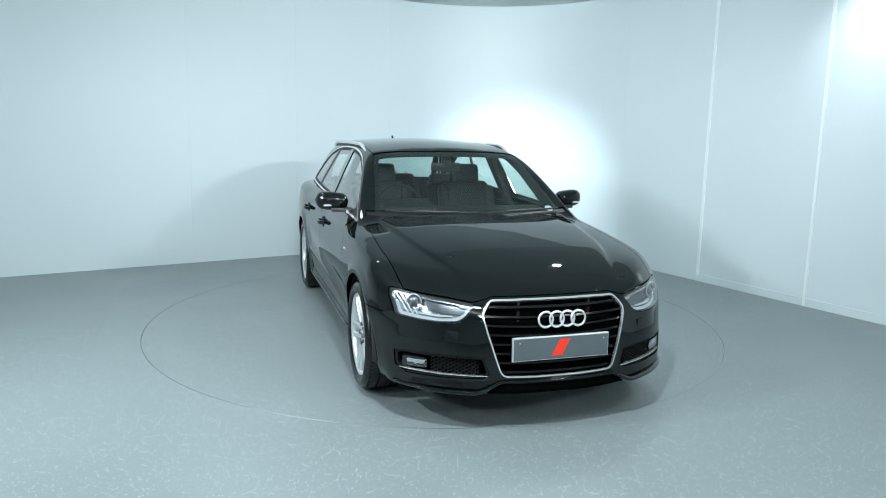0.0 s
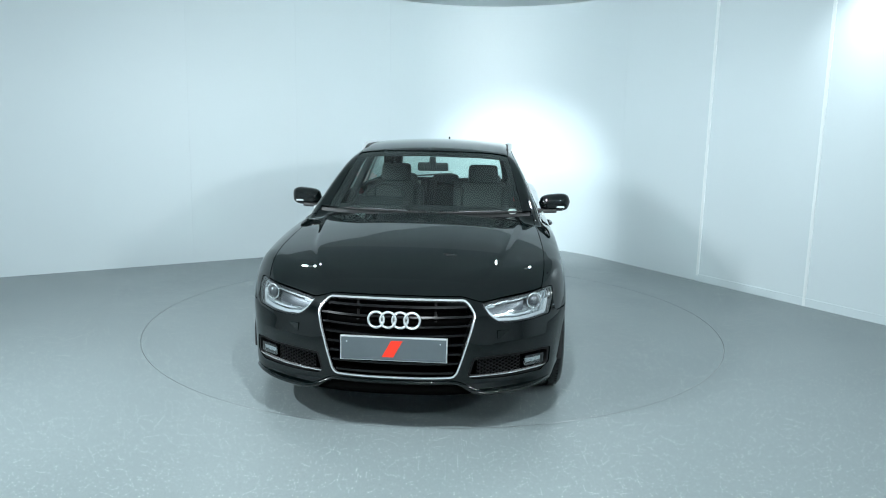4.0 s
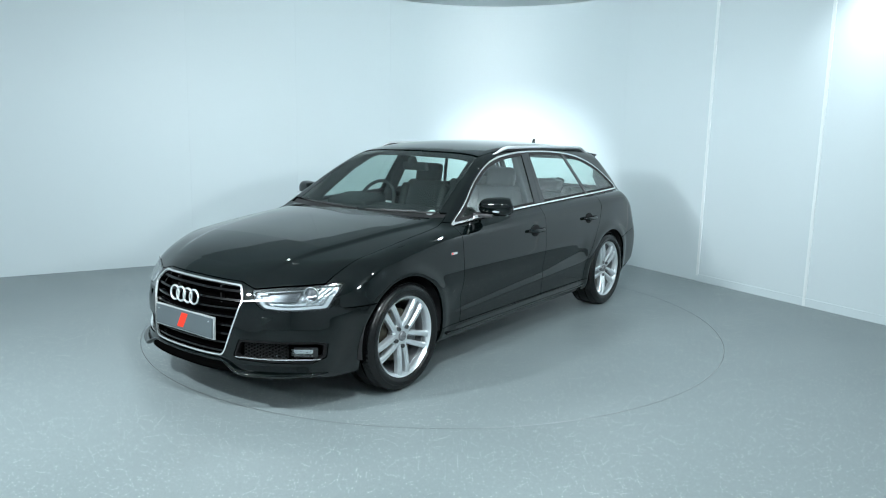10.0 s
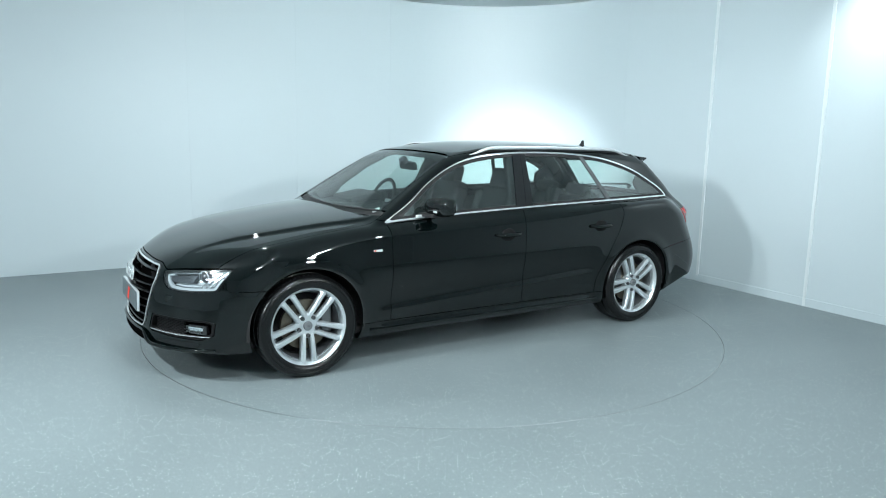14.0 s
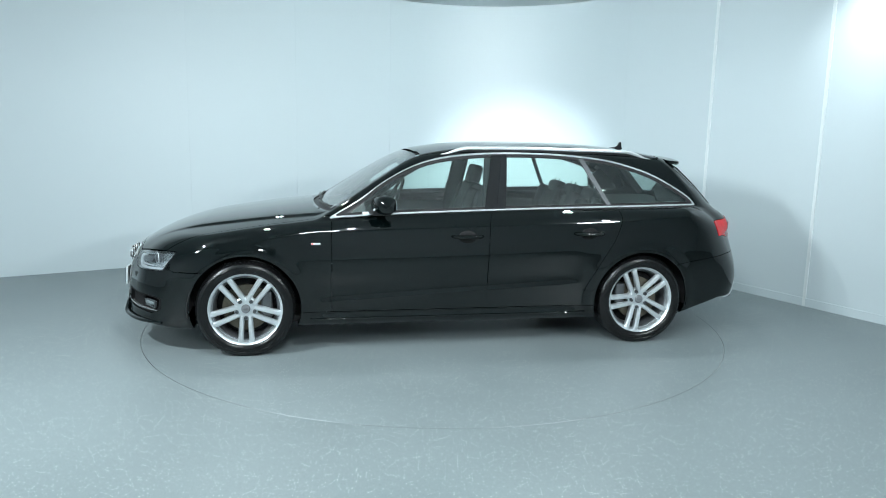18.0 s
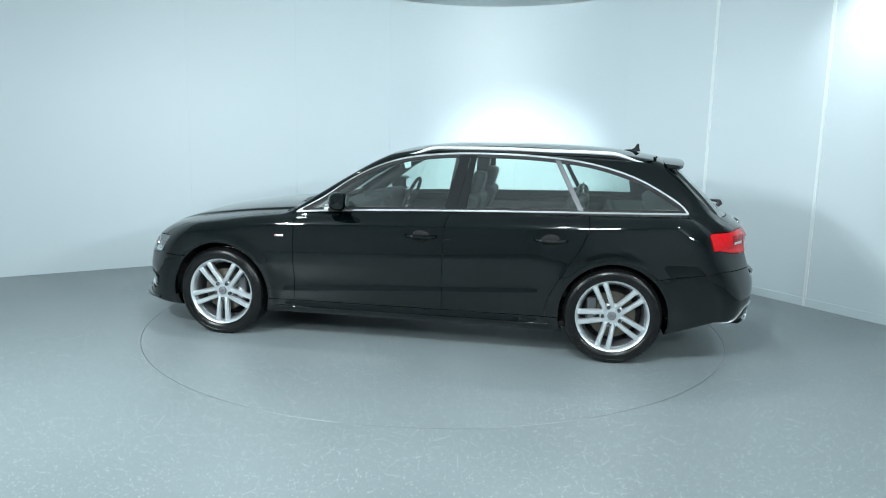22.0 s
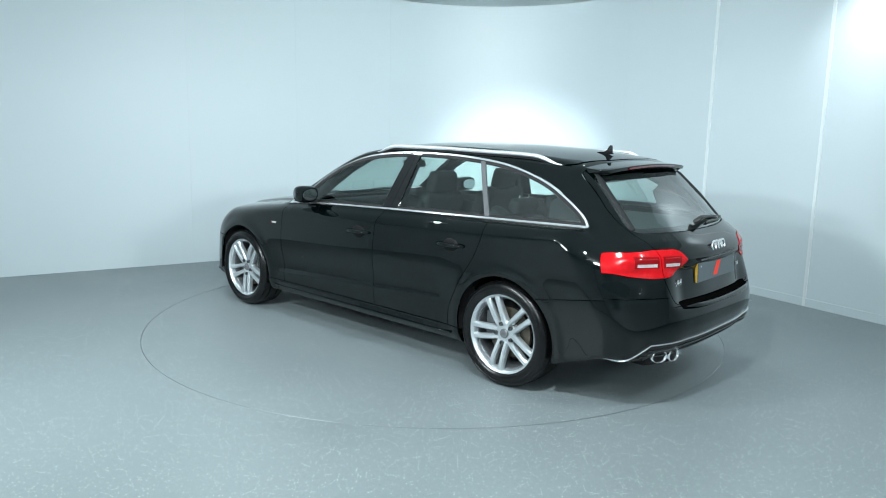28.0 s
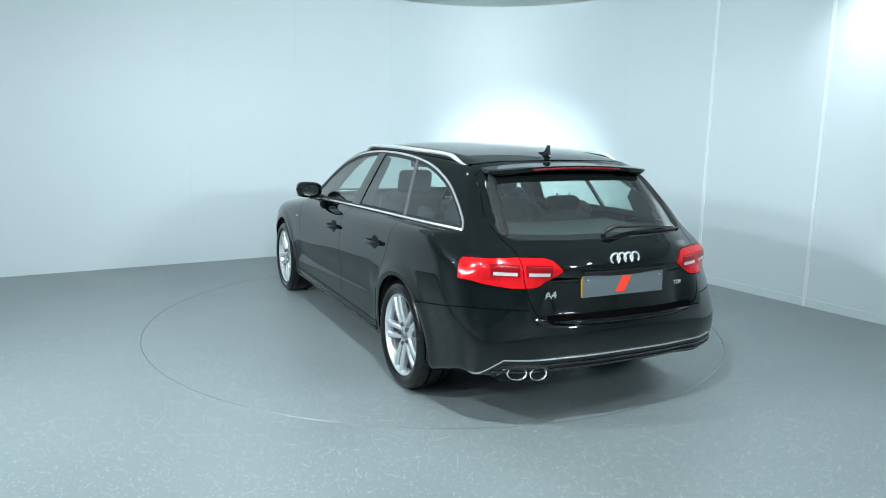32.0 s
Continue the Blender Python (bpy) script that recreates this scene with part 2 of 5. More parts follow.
LAMP_GLOW = bpy.data.materials.new("lamp_diffuser")
LAMP_GLOW.use_nodes = True
LAMP_GLOW.node_tree.nodes["Principled BSDF"].inputs["Emission Color"].default_value = (0.85, 0.96, 1, 1)
LAMP_GLOW.node_tree.nodes["Principled BSDF"].inputs["Emission Strength"].default_value = 4.0

# ---- studio: floor with the turntable let in, walls of 1.2 m panels, ceiling ----
TABLE_R = 2.238


def upright(bm):
    bmesh.ops.rotate(bm, verts=bm.verts, matrix=Matrix.Rotation(radians(90), 3, "X"))
    return bm


def ring_floor():
    bm = bmesh.new()
    n = 128
    inner = [bm.verts.new(((TABLE_R + 0.0016) * math.cos(2 * math.pi * k / n), (TABLE_R + 0.0016) * math.sin(2 * math.pi * k / n), 0)) for k in range(n)]
    low = [bm.verts.new((v.co.x, v.co.y, -0.06)) for v in inner]
    outer = []
    for k in range(n):
        a = 2 * math.pi * k / n
        s = 13.0 / max(abs(math.cos(a)), abs(math.sin(a)))
        outer.append(bm.verts.new((s * math.cos(a), s * math.sin(a), 0)))
    for k in range(n):
        j = (k + 1) % n
        bm.faces.new((inner[k], outer[k], outer[j], inner[j]))
        bm.faces.new((inner[k], inner[j], low[j], low[k]))
    bmesh.ops.recalc_face_normals(bm, faces=bm.faces)
    return bm


tagged(part("floor", ring_floor(), FLOOR), "grey flecked vinyl studio floor", "floor", kind="structure")
tagged(part("turntable_pit", upright(lathe([(0, -0.06), (TABLE_R + 0.2, -0.06)], 64)), PIT), "dark pit under the turntable", "pit", kind="structure")
turntable = tagged(new("turntable"), "round motor turntable covered in grey flecked vinyl", "turntable")
part("deck", upright(lathe([(0, 0.0), (TABLE_R - 0.004, 0.0)], 128)), FLOOR, turntable, "flecked vinyl deck")
part("deck_rim", upright(lathe([(TABLE_R - 0.004, 0.0), (TABLE_R - 0.0005, -0.001), (TABLE_R, -0.004), (TABLE_R, -0.05)], 128)), EDGE, turntable, "thin steel rim")


def wall_path():
    """The room's outline from the back, along both walls that meet in a rounded corner."""
    pts = [room(BACK_A, WALL_B)]
    for i in range(37):
        t = radians(90 - 90 * i / 36)
        pts.append(room(WALL_A - CORNER_R + CORNER_R * math.cos(t), WALL_B - CORNER_R + CORNER_R * math.sin(t)))
    return pts + [room(WALL_A, BACK_B)]


def along(path, d):
    """The point and the way at d metres along a path."""
    for a, b in zip(path, path[1:]):
        L = (b - a).length
        if d <= L:
            return a + (b - a) * (d / L), (b - a) / L
        d -= L
    return path[-1], (path[-1] - path[-2]).normalized()


PATH = wall_path()
PATH_LEN = sum((b - a).length for a, b in zip(PATH, PATH[1:]))


def panel_strip(d0, d1, z0, z1, thick, proud=0.0, n=None):
    """A sheet of wall between two distances along the path."""
    bm = bmesh.new()
    n = n or max(1, int((d1 - d0) / 0.06))
    cols = []
    for k in range(n + 1):
        p, w = along(PATH, d0 + (d1 - d0) * k / n)
        out = Vector((-w.y, w.x, 0))
        cols.append([bm.verts.new(p + out * o + Vector((0, 0, z))) for o, z in ((-proud, z0), (-proud, z1), (thick, z1), (thick, z0))])
    for a, b in zip(cols, cols[1:]):
        for j in range(4):
            bm.faces.new((a[j], b[j], b[(j + 1) % 4], a[(j + 1) % 4]))
    bm.faces.new(cols[0])
    bm.faces.new(cols[-1][::-1])
    bmesh.ops.recalc_face_normals(bm, faces=bm.faces)
    return bm


right_start = PATH_LEN - (WALL_B - CORNER_R - BACK_B)
p_strip = Vector((2.755, 1.628, 0)).dot(-N1) + WALL_B - CORNER_R
STRIP_D = right_start + p_strip
wall = tagged(part("wall_north", panel_strip(0, PATH_LEN, -0.02, CEILING_Z + 0.1, 0.10, -0.003), WALL), "curved studio wall clad in pale blue-grey panels", "wall", kind="structure")
edges = [0.0] + [0.53 + 1.21 * k for k in range(7)] + [STRIP_D + 1.2 * k for k in range(-1, int((PATH_LEN - STRIP_D) / 1.2) + 1)] + [PATH_LEN]
for a, b in zip(edges, edges[1:]):
    if b - a > 0.05:
        part("panel", panel_strip(a + 0.0006, b - 0.0006, 0.0, CEILING_Z, 0.0026), WALL, wall, smooth=20)
for k, lift in ((0, 0.012), (1, 0.012)):
    d = STRIP_D + 1.2 * k
    strip = part("joint_strip", panel_strip(d - 0.014, d + 0.014, 0.06 if k == 0 else 0.0, CEILING_Z, 0.002, lift, 1), STRIP, wall, "white cover strip over a panel joint")
for a, b in zip(edges, edges[1:]):
    if a >= STRIP_D - 0.01 and b - a > 0.05:
        tagged(part("baseboard", panel_strip(a + 0.004, b - 0.004, 0.0, 0.075, 0.002, 0.010), WALL), "low painted baseboard", "baseboard", kind="structure")
corners = [room(WALL_A, BACK_B), room(BACK_A, BACK_B), room(BACK_A, WALL_B)]
for name, (a, b) in zip(("wall_south", "wall_west"), zip(corners, corners[1:])):
    bm = bmesh.new()
    w = (b - a).normalized()
    o = Vector((-w.y, w.x, 0)) * 0.12
    vs = [bm.verts.new(p + Vector((0, 0, z))) for p in (a, b, b + o, a + o) for z in (-0.02, CEILING_Z + 0.1)]
    for q in ((0, 2, 3, 1), (2, 4, 5, 3), (4, 6, 7, 5), (6, 0, 1, 7), (1, 3, 5, 7), (0, 6, 4, 2)):
        bm.faces.new([vs[k] for k in q])
    bmesh.ops.recalc_face_normals(bm, faces=bm.faces)
    tagged(part(name, bm, DARK_WALL), "plain grey studio wall", "wall", kind="structure")
bm = bmesh.new()
vs = [bm.verts.new(room(a, b, z)) for z in (CEILING_Z, CEILING_Z + 0.1) for a, b in ((BACK_A - 0.3, BACK_B - 0.3), (WALL_A + 0.2, BACK_B - 0.3), (WALL_A + 0.2, WALL_B + 0.2), (BACK_A - 0.3, WALL_B + 0.2))]
for q in ((3, 2, 1, 0), (4, 5, 6, 7), (0, 1, 5, 4), (1, 2, 6, 5), (2, 3, 7, 6), (3, 0, 4, 7)):
    bm.faces.new([vs[k] for k in q])
tagged(part("ceiling", bm, CEILING), "plain pale grey studio ceiling", "ceiling", kind="structure")


# ---- flood lamps hung under the ceiling, two of them added as wall fill ----
for (eye, target, w, h, watts) in FLOODS:
    m = look(eye, target) @ Matrix.Translation((0, 0, 0.03))
    lamp = tagged(new("flood_lamp"), "grey ceiling flood lamp with a bright white face", "lamp", "studio flood lamps")
    lamp.matrix_world = m
    part("housing", box((w + 0.06, h + 0.06, 0.07), (0, 0, 0.045), bevel=0.012), LAMP_BODY, lamp)
    part("diffuser", box((w, h, 0.006), (0, 0, 0.004)), LAMP_GLOW, lamp, "glowing white face")
    up = m.inverted().to_3x3() @ Vector((0, 0, 1))
    drop = Vector((0, 0, 0.08))
    top = m.inverted() @ Vector((eye[0], eye[1], CEILING_Z))
    part("hanger", tube([drop, top], 0.012, 8), LAMP_BODY, lamp)

for (eye, target, watts, cone) in PROJECTORS:
    m = look(eye, target)
    lamp = tagged(new("projector"), "small grey spot projector aimed at the wall", "lamp", "studio projectors")
    lamp.matrix_world = m
    turn = Matrix.Rotation(radians(90), 4, "X")
    can = lathe([(0.0, 0.22), (0.055, 0.22), (0.075, 0.20), (0.08, 0.16), (0.08, 0.10), (0.075, 0.10), (0.07, 0.16), (0.0, 0.17)], 32)
    bmesh.ops.transform(can, matrix=turn, verts=can.verts)
    part("housing", can, LAMP_BODY, lamp, smooth=40)
    top = m.inverted() @ Vector((eye[0], eye[1], CEILING_Z))
    part("hanger", tube([Vector((0, 0, 0.19)), top], 0.010, 8), LAMP_BODY, lamp)
# ---- body shell: a solid described by height curves, meshed once and cut into panels ----
def curve(points, soft):
    """A smoothed polyline as a function."""
    px, pv = np.array(points, float).T
    grid = np.linspace(px[0] - 0.5, px[-1] + 0.5, 1600)
    first = (pv[1] - pv[0]) / (px[1] - px[0])
    last = (pv[-1] - pv[-2]) / (px[-1] - px[-2])
    val = np.interp(grid, px, pv)
    val = np.where(grid < px[0], pv[0] + first * (grid - px[0]), val)
    val = np.where(grid > px[-1], pv[-1] + last * (grid - px[-1]), val)
    step = grid[1] - grid[0]
    n = int(3 * soft / step) + 1
    ker = np.exp(-0.5 * (np.arange(-n, n + 1) * step / soft) ** 2)
    val = np.convolve(np.pad(val, n, mode="reflect", reflect_type="odd"), ker / ker.sum(), mode="valid")
    return lambda x: np.interp(x, grid, val)


def smin(a, b, k):
    h = np.clip(0.5 + 0.5 * (b - a) / k, 0, 1)
    return b * (1 - h) + a * h - k * h * (1 - h)


def smax(a, b, k):
    return -smin(-a, -b, k)


def bump(u, w):
    return np.exp(-(u / w) ** 2)


AXLE, HUB_Z = 1.404, 0.322
half_width = curve([(-2.45, 0.81), (-2.1, 0.865), (-1.8, 0.897), (-1.4, 0.908), (-1.0, 0.900), (-0.5, 0.896), (0, 0.894),
                    (0.5, 0.894), (1.0, 0.900), (1.4, 0.904), (1.75, 0.885), (2.0, 0.855), (2.3, 0.81)], 0.12)
side_tuck = curve([(0.10, -0.10), (0.19, -0.055), (0.26, -0.030), (0.34, -0.022), (0.45, -0.011), (0.56, 0.004), (0.65, 0.004), (0.73, -0.001), (0.80, -0.008),
                   (0.866, -0.016), (0.90, -0.038), (0.95, -0.087), (1.05, -0.20)], 0.011)
tornado = curve([(-2.4, 0.945), (-1.9, 0.932), (-1.2, 0.905), (-0.5, 0.884), (0.3, 0.868), (1.0, 0.852), (1.4, 0.836), (1.6, 0.812), (1.8, 0.77), (2.1, 0.71)], 0.15)
door_line = curve([(-1.2, 0.47), (-0.5, 0.43), (0.8, 0.36), (1.2, 0.34)], 0.15)
hood_z = curve([(0.2, 1.0), (0.9, 0.975), (1.05, 0.958), (1.2, 0.943), (1.4, 0.916), (1.6, 0.886), (1.76, 0.857), (1.9, 0.822), (2.0, 0.790), (2.1, 0.748), (2.2, 0.69), (2.3, 0.62)], 0.05)
hood_crease = curve([(0.9, 0.660), (1.19, 0.617), (1.62, 0.555), (1.9, 0.470), (2.1, 0.41)], 0.08)
belt_z = curve([(-2.4, 0.995), (-1.9, 0.998), (-1.2, 0.985), (-0.3, 0.966), (0.4, 0.946), (0.8, 0.926), (1.2, 0.91)], 0.12)
nose_x = curve([(0.10, 2.22), (0.17, 2.285), (0.21, 2.304), (0.26, 2.290), (0.34, 2.286), (0.46, 2.290), (0.56, 2.288), (0.64, 2.264), (0.70, 2.222), (0.74, 2.186), (0.85, 2.05)], 0.02)
tail_x = curve([(0.10, -2.24), (0.20, -2.25), (0.30, -2.300), (0.36, -2.338), (0.41, -2.372), (0.47, -2.394), (0.53, -2.398), (0.570, -2.392), (0.592, -2.372), (0.606, -2.330), (0.66, -2.322), (0.78, -2.312),
                (0.86, -2.326), (0.91, -2.286), (0.97, -2.205), (1.10, -2.083), (1.25, -1.918), (1.40, -1.76)], 0.011)
corner_x = curve([(0.10, -2.26), (0.20, -2.30), (0.30, -2.345), (0.36, -2.370), (0.42, -2.392), (0.48, -2.402), (0.55, -2.402), (0.65, -2.387), (0.75, -2.368), (0.82, -2.358), (0.86, -2.342), (0.885, -2.316), (0.91, -2.286), (0.97, -2.205),
                  (1.10, -2.083), (1.25, -1.918), (1.40, -1.76)], 0.02)
glass_y = curve([(-2.3, 0.70), (-2.1, 0.732), (-1.84, 0.754), (-1.4, 0.786), (-0.9, 0.803), (-0.3, 0.808), (0.3, 0.803), (0.8, 0.785), (1.2, 0.76)], 0.15)
roof_z = curve([(-2.4, 1.20), (-1.96, 1.308), (-1.74, 1.36), (-1.5, 1.400), (-1.2, 1.426), (-0.9, 1.440), (-0.6, 1.444), (-0.3, 1.437), (-0.1, 1.424),
                (0.15, 1.388), (0.4, 1.33), (0.8, 1.21)], 0.09)


def solid(x, y, z):
    """Positive inside the car's shell."""
    y = np.abs(y)
    rf, rr = np.hypot(x - AXLE, z - HUB_Z), np.hypot(x + AXLE, z - HUB_Z)
    zt = tornado(x)
    zz = z - (zt - 0.868) * np.clip((z - 0.45) / 0.4, 0, 1.3)
    ys = half_width(x) + side_tuck(zz)
    ys = ys + 0.010 * bump(rf - 0.385, 0.045) * (z > 0.1) + 0.012 * bump(rr - 0.38, 0.05)
    dl = z - door_line(x)
    mid = 1 / (1 + np.exp(-(x + 0.93) / 0.03)) / (1 + np.exp((x - 0.93) / 0.03))
    ys = ys + mid * (0.005 * bump(dl, 0.022) - 0.014 * bump(dl - 0.10, 0.085) + 0.018 * bump(z - 0.235, 0.030))
    d_side = ys - y
    power = 0.015 / (1 + np.exp(np.clip((y - hood_crease(x)) / 0.010, -40, 40))) * np.clip((2.05 - x) * 3, 0, 1) + 0.004 * bump(y - hood_crease(x), 0.016) * np.clip((2.0 - x) * 3, 0, 1)
    ztop = np.where(x > 0.75, hood_z(x) - 0.050 * (y / 0.78) ** 2.4 + power - 0.011, 10)
    ztop = np.minimum(ztop, np.where(x > 0.95, 10, belt_z(x) + np.clip((x - 0.70) / 0.25, 0, 1) ** 2 * 0.045))
    d_top = (ztop - z) * 0.97
    low = 0.5 + 0.5 * np.tanh((0.43 - z) / 0.13)
    plan = np.where(y > 0, (0.60 - 0.06 * low) * np.maximum(y, 1e-6) ** (2.1 + 0.4 * low), 0)
    plan = plan - 0.034 * bump(y - 0.66, 0.13) * np.clip((z - 0.27) / 0.2, 0, 1)
    d_front = (nose_x(z) - plan - x) * 0.85
    rear_low = 0.5 + 0.5 * np.tanh((0.66 - z) / 0.26)
    out = np.clip((y - 0.38) / 0.20, 0, 1)
    out = out * out * (3 - 2 * out)
    tail = tail_x(z) * (1 - out) + corner_x(z) * out
    d_rear = (x - tail - (0.63 - 0.28 * rear_low) * np.maximum(y, 1e-6) ** (2.7 + 0.5 * rear_low)) * 0.82
    body = smin(smin(d_side, d_top, 0.05 + 0.03 * np.clip((x - 0.9) / 0.4, 0, 1)), smin(d_front, 1.0, 0.01), 0.09)
    body = smin(body, d_rear, 0.08)
    under = 0.185 + 0.33 * np.clip(-1.68 - x, 0, 0.38) + 0.022 * np.clip((x - 1.85) / 0.2, 0, 1)
    body = smin(body, z - under, 0.03)
    gy = glass_y(x) - 0.205 * np.clip((z - 0.95) / 0.41, -0.5, 1.4) * (0.9 + 0.1 * np.clip((z - 0.95) / 0.41, 0, 1.4))
    g_side = (gy - y) * 0.91
    g_top = roof_z(x) - 0.10 * y * y - z
    g_front = (0.768 + (1.043 - z) * 1.62 - 0.05 * np.clip(z - 1.15, 0, 1) - 0.11 * y ** 2.2 - x) * 0.53
    g_rear = (x - tail_x(z) - 0.028 * np.clip((z - 0.94) / 0.08, 0, 1) - 0.44 * y ** 3.0) * 0.70
    g = smin(smin(g_side, g_top, 0.07), g_front, 0.035)
    g = smin(g, g_rear, 0.07)
    g = smin(g, z - 0.80, 0.02)
    return smax(body, g, 0.022)


def shell_mesh(h):
    """The half with y >= 0 as points, normals and four-sided faces (surface nets)."""
    xs, ys, zs = np.arange(-2.50, 2.36, h), np.arange(-1.5, 1.02 / h) * h, np.arange(0.12, 1.50, h)
    f = np.empty((len(xs), len(ys), len(zs)))
    yy, zz = np.meshgrid(ys, zs, indexing="ij")
    for i in range(0, len(xs), 16):
        sl = xs[i:i + 16]
        f[i:i + 16] = solid(sl[:, None, None] + 0 * yy, yy[None], zz[None] + 0 * sl[:, None, None])
    s = f > 0
    c = np.zeros(tuple(n - 1 for n in f.shape), int)
    for dx in (0, 1):
        for dy in (0, 1):
            for dz in (0, 1):
                c += s[dx:dx + c.shape[0], dy:dy + c.shape[1], dz:dz + c.shape[2]]
    act = (c > 0) & (c < 8)
    idx = -np.ones(act.shape, int)
    ci = np.argwhere(act)
    idx[act] = np.arange(len(ci))
    p = np.stack([xs[ci[:, 0]], ys[ci[:, 1]], zs[ci[:, 2]]], 1) + h / 2
    e = 1e-4

    def grad(q):
        return np.stack([(solid(*(q + np.eye(3)[k] * e).T) - solid(*(q - np.eye(3)[k] * e).T)) / (2 * e) for k in range(3)], 1)
    for _ in range(6):
        g = grad(p)
        p = p - np.clip(solid(*p.T), -0.6 * h, 0.6 * h)[:, None] * g / np.maximum((g * g).sum(1), 0.05)[:, None]
    g = grad(p)
    nrm = -g / np.linalg.norm(g, axis=1)[:, None]
    faces = []
    for ax in range(3):
        u, v = (ax + 1) % 3, (ax + 2) % 3
        a = np.moveaxis(s, (ax, u, v), (0, 1, 2))
        k = np.moveaxis(idx, (ax, u, v), (0, 1, 2))
        cross = a[:-1, 1:-1, 1:-1] != a[1:, 1:-1, 1:-1]
        w = np.argwhere(cross)
        i, j, l = w[:, 0], w[:, 1], w[:, 2]
        q = np.stack([k[i, j, l], k[i, j + 1, l], k[i, j + 1, l + 1], k[i, j, l + 1]], 1)
        flip = ~a[i, j + 1, l + 1]
        q[flip] = q[flip][:, ::-1]
        faces.append(q)
    return p, nrm, np.concatenate(faces)


def clip(P, N, faces, field):
    """Keeps the part of a mesh where the field is positive. faces: lists of indices."""
    g = field(P, N)
    pos = g > 0
    out, extraP, extraN, made = [], [], [], {}
    base = len(P)

    def cut(a, b):
        key = (a, b) if a < b else (b, a)
        if key not in made:
            t = g[a] / (g[a] - g[b])
            n = N[a] * (1 - t) + N[b] * t
            made[key] = base + len(extraP)
            extraP.append(P[a] * (1 - t) + P[b] * t)
            extraN.append(n / (np.linalg.norm(n) + 1e-12))
        return made[key]
    for fc in faces:
        k = sum(bool(pos[i]) for i in fc)
        if k == len(fc):
            out.append(fc)
        elif k:
            new_fc = []
            for i, a in enumerate(fc):
                b = fc[(i + 1) % len(fc)]
                if pos[a]:
                    new_fc.append(a)
                if pos[a] != pos[b]:
                    new_fc.append(cut(a, b))
            if len(new_fc) > 2:
                out.append(new_fc)
    if extraP:
        P, N = np.concatenate([P, extraP]), np.concatenate([N, extraN])
    return P, N, out


def compact(P, N, faces):
    used = sorted({i for f in faces for i in f})
    m = {a: i for i, a in enumerate(used)}
    return P[used], N[used], [[m[i] for i in f] for f in faces]


def poly(points, rounds=0):
    """The signed distance to a closed outline, positive inside, as a function of two coordinates. rounds: how often its corners are cut."""
    q = np.array(points, float)
    for _ in range(rounds):
        n = np.roll(q, -1, 0)
        q = np.stack([q * 0.75 + n * 0.25, q * 0.25 + n * 0.75], 1).reshape(-1, 2)
    a, b = q, np.roll(q, -1, 0)

    def sd(u, v):
        best, odd = np.full(u.shape, 1e9), np.zeros(u.shape, bool)
        for (x0, y0), (x1, y1) in zip(a, b):
            dx, dy = x1 - x0, y1 - y0
            t = np.clip(((u - x0) * dx + (v - y0) * dy) / (dx * dx + dy * dy + 1e-12), 0, 1)
            best = np.minimum(best, (u - x0 - t * dx) ** 2 + (v - y0 - t * dy) ** 2)
            with np.errstate(divide="ignore", invalid="ignore"):
                odd ^= ((y0 > v) != (y1 > v)) & (u < dx * (v - y0) / (dy if dy else 1e-12) + x0)
        return np.sqrt(best) * np.where(odd, 1, -1)
    return sd


SHELL_P, SHELL_N, SHELL_Q = shell_mesh(0.0125)
SHELL_F = [list(map(int, q)) for q in SHELL_Q]
GAP = 0.0022


def near(box):
    """The shell's faces within a box (x0, x1, y0, y1, z0, z1)."""
    c = SHELL_P[SHELL_Q].mean(1)
    m = np.ones(len(c), bool)
    for k in range(3):
        m &= (c[:, k] > box[2 * k] - 0.03) & (c[:, k] < box[2 * k + 1] + 0.03)
    return compact(SHELL_P, SHELL_N, [SHELL_F[i] for i in np.nonzero(m)[0]])


def panel_data(box, fields, centre=False):
    P, N, F = near(box)
    for f in fields:
        P, N, F = clip(P, N, F, f)
        P, N, F = compact(P, N, F)
    if centre:
        P, N, F = clip(P, N, F, lambda p, n: p[:, 1])
        P, N, F = compact(P, N, F)
    return P, N, F


def mirror_data(P, N, F):
    s = np.array([1, -1, 1])
    return P * s, N * s, [f[::-1] for f in F]


def join_centre(P, N, F):
    """A half and its mirror image as one mesh, welded on the middle plane."""
    mid = np.abs(P[:, 1]) < 1e-6
    m = np.where(mid, np.arange(len(P)), -1)
    other = np.nonzero(~mid)[0]
    m[other] = len(P) + np.arange(len(other))
    N = N.copy()
    N[mid, 1] = 0
    P2, N2, _ = mirror_data(P, N, [])
    return np.concatenate([P, P2[other]]), np.concatenate([N, N2[other]]), F + [[int(m[i]) for i in f][::-1] for f in F]


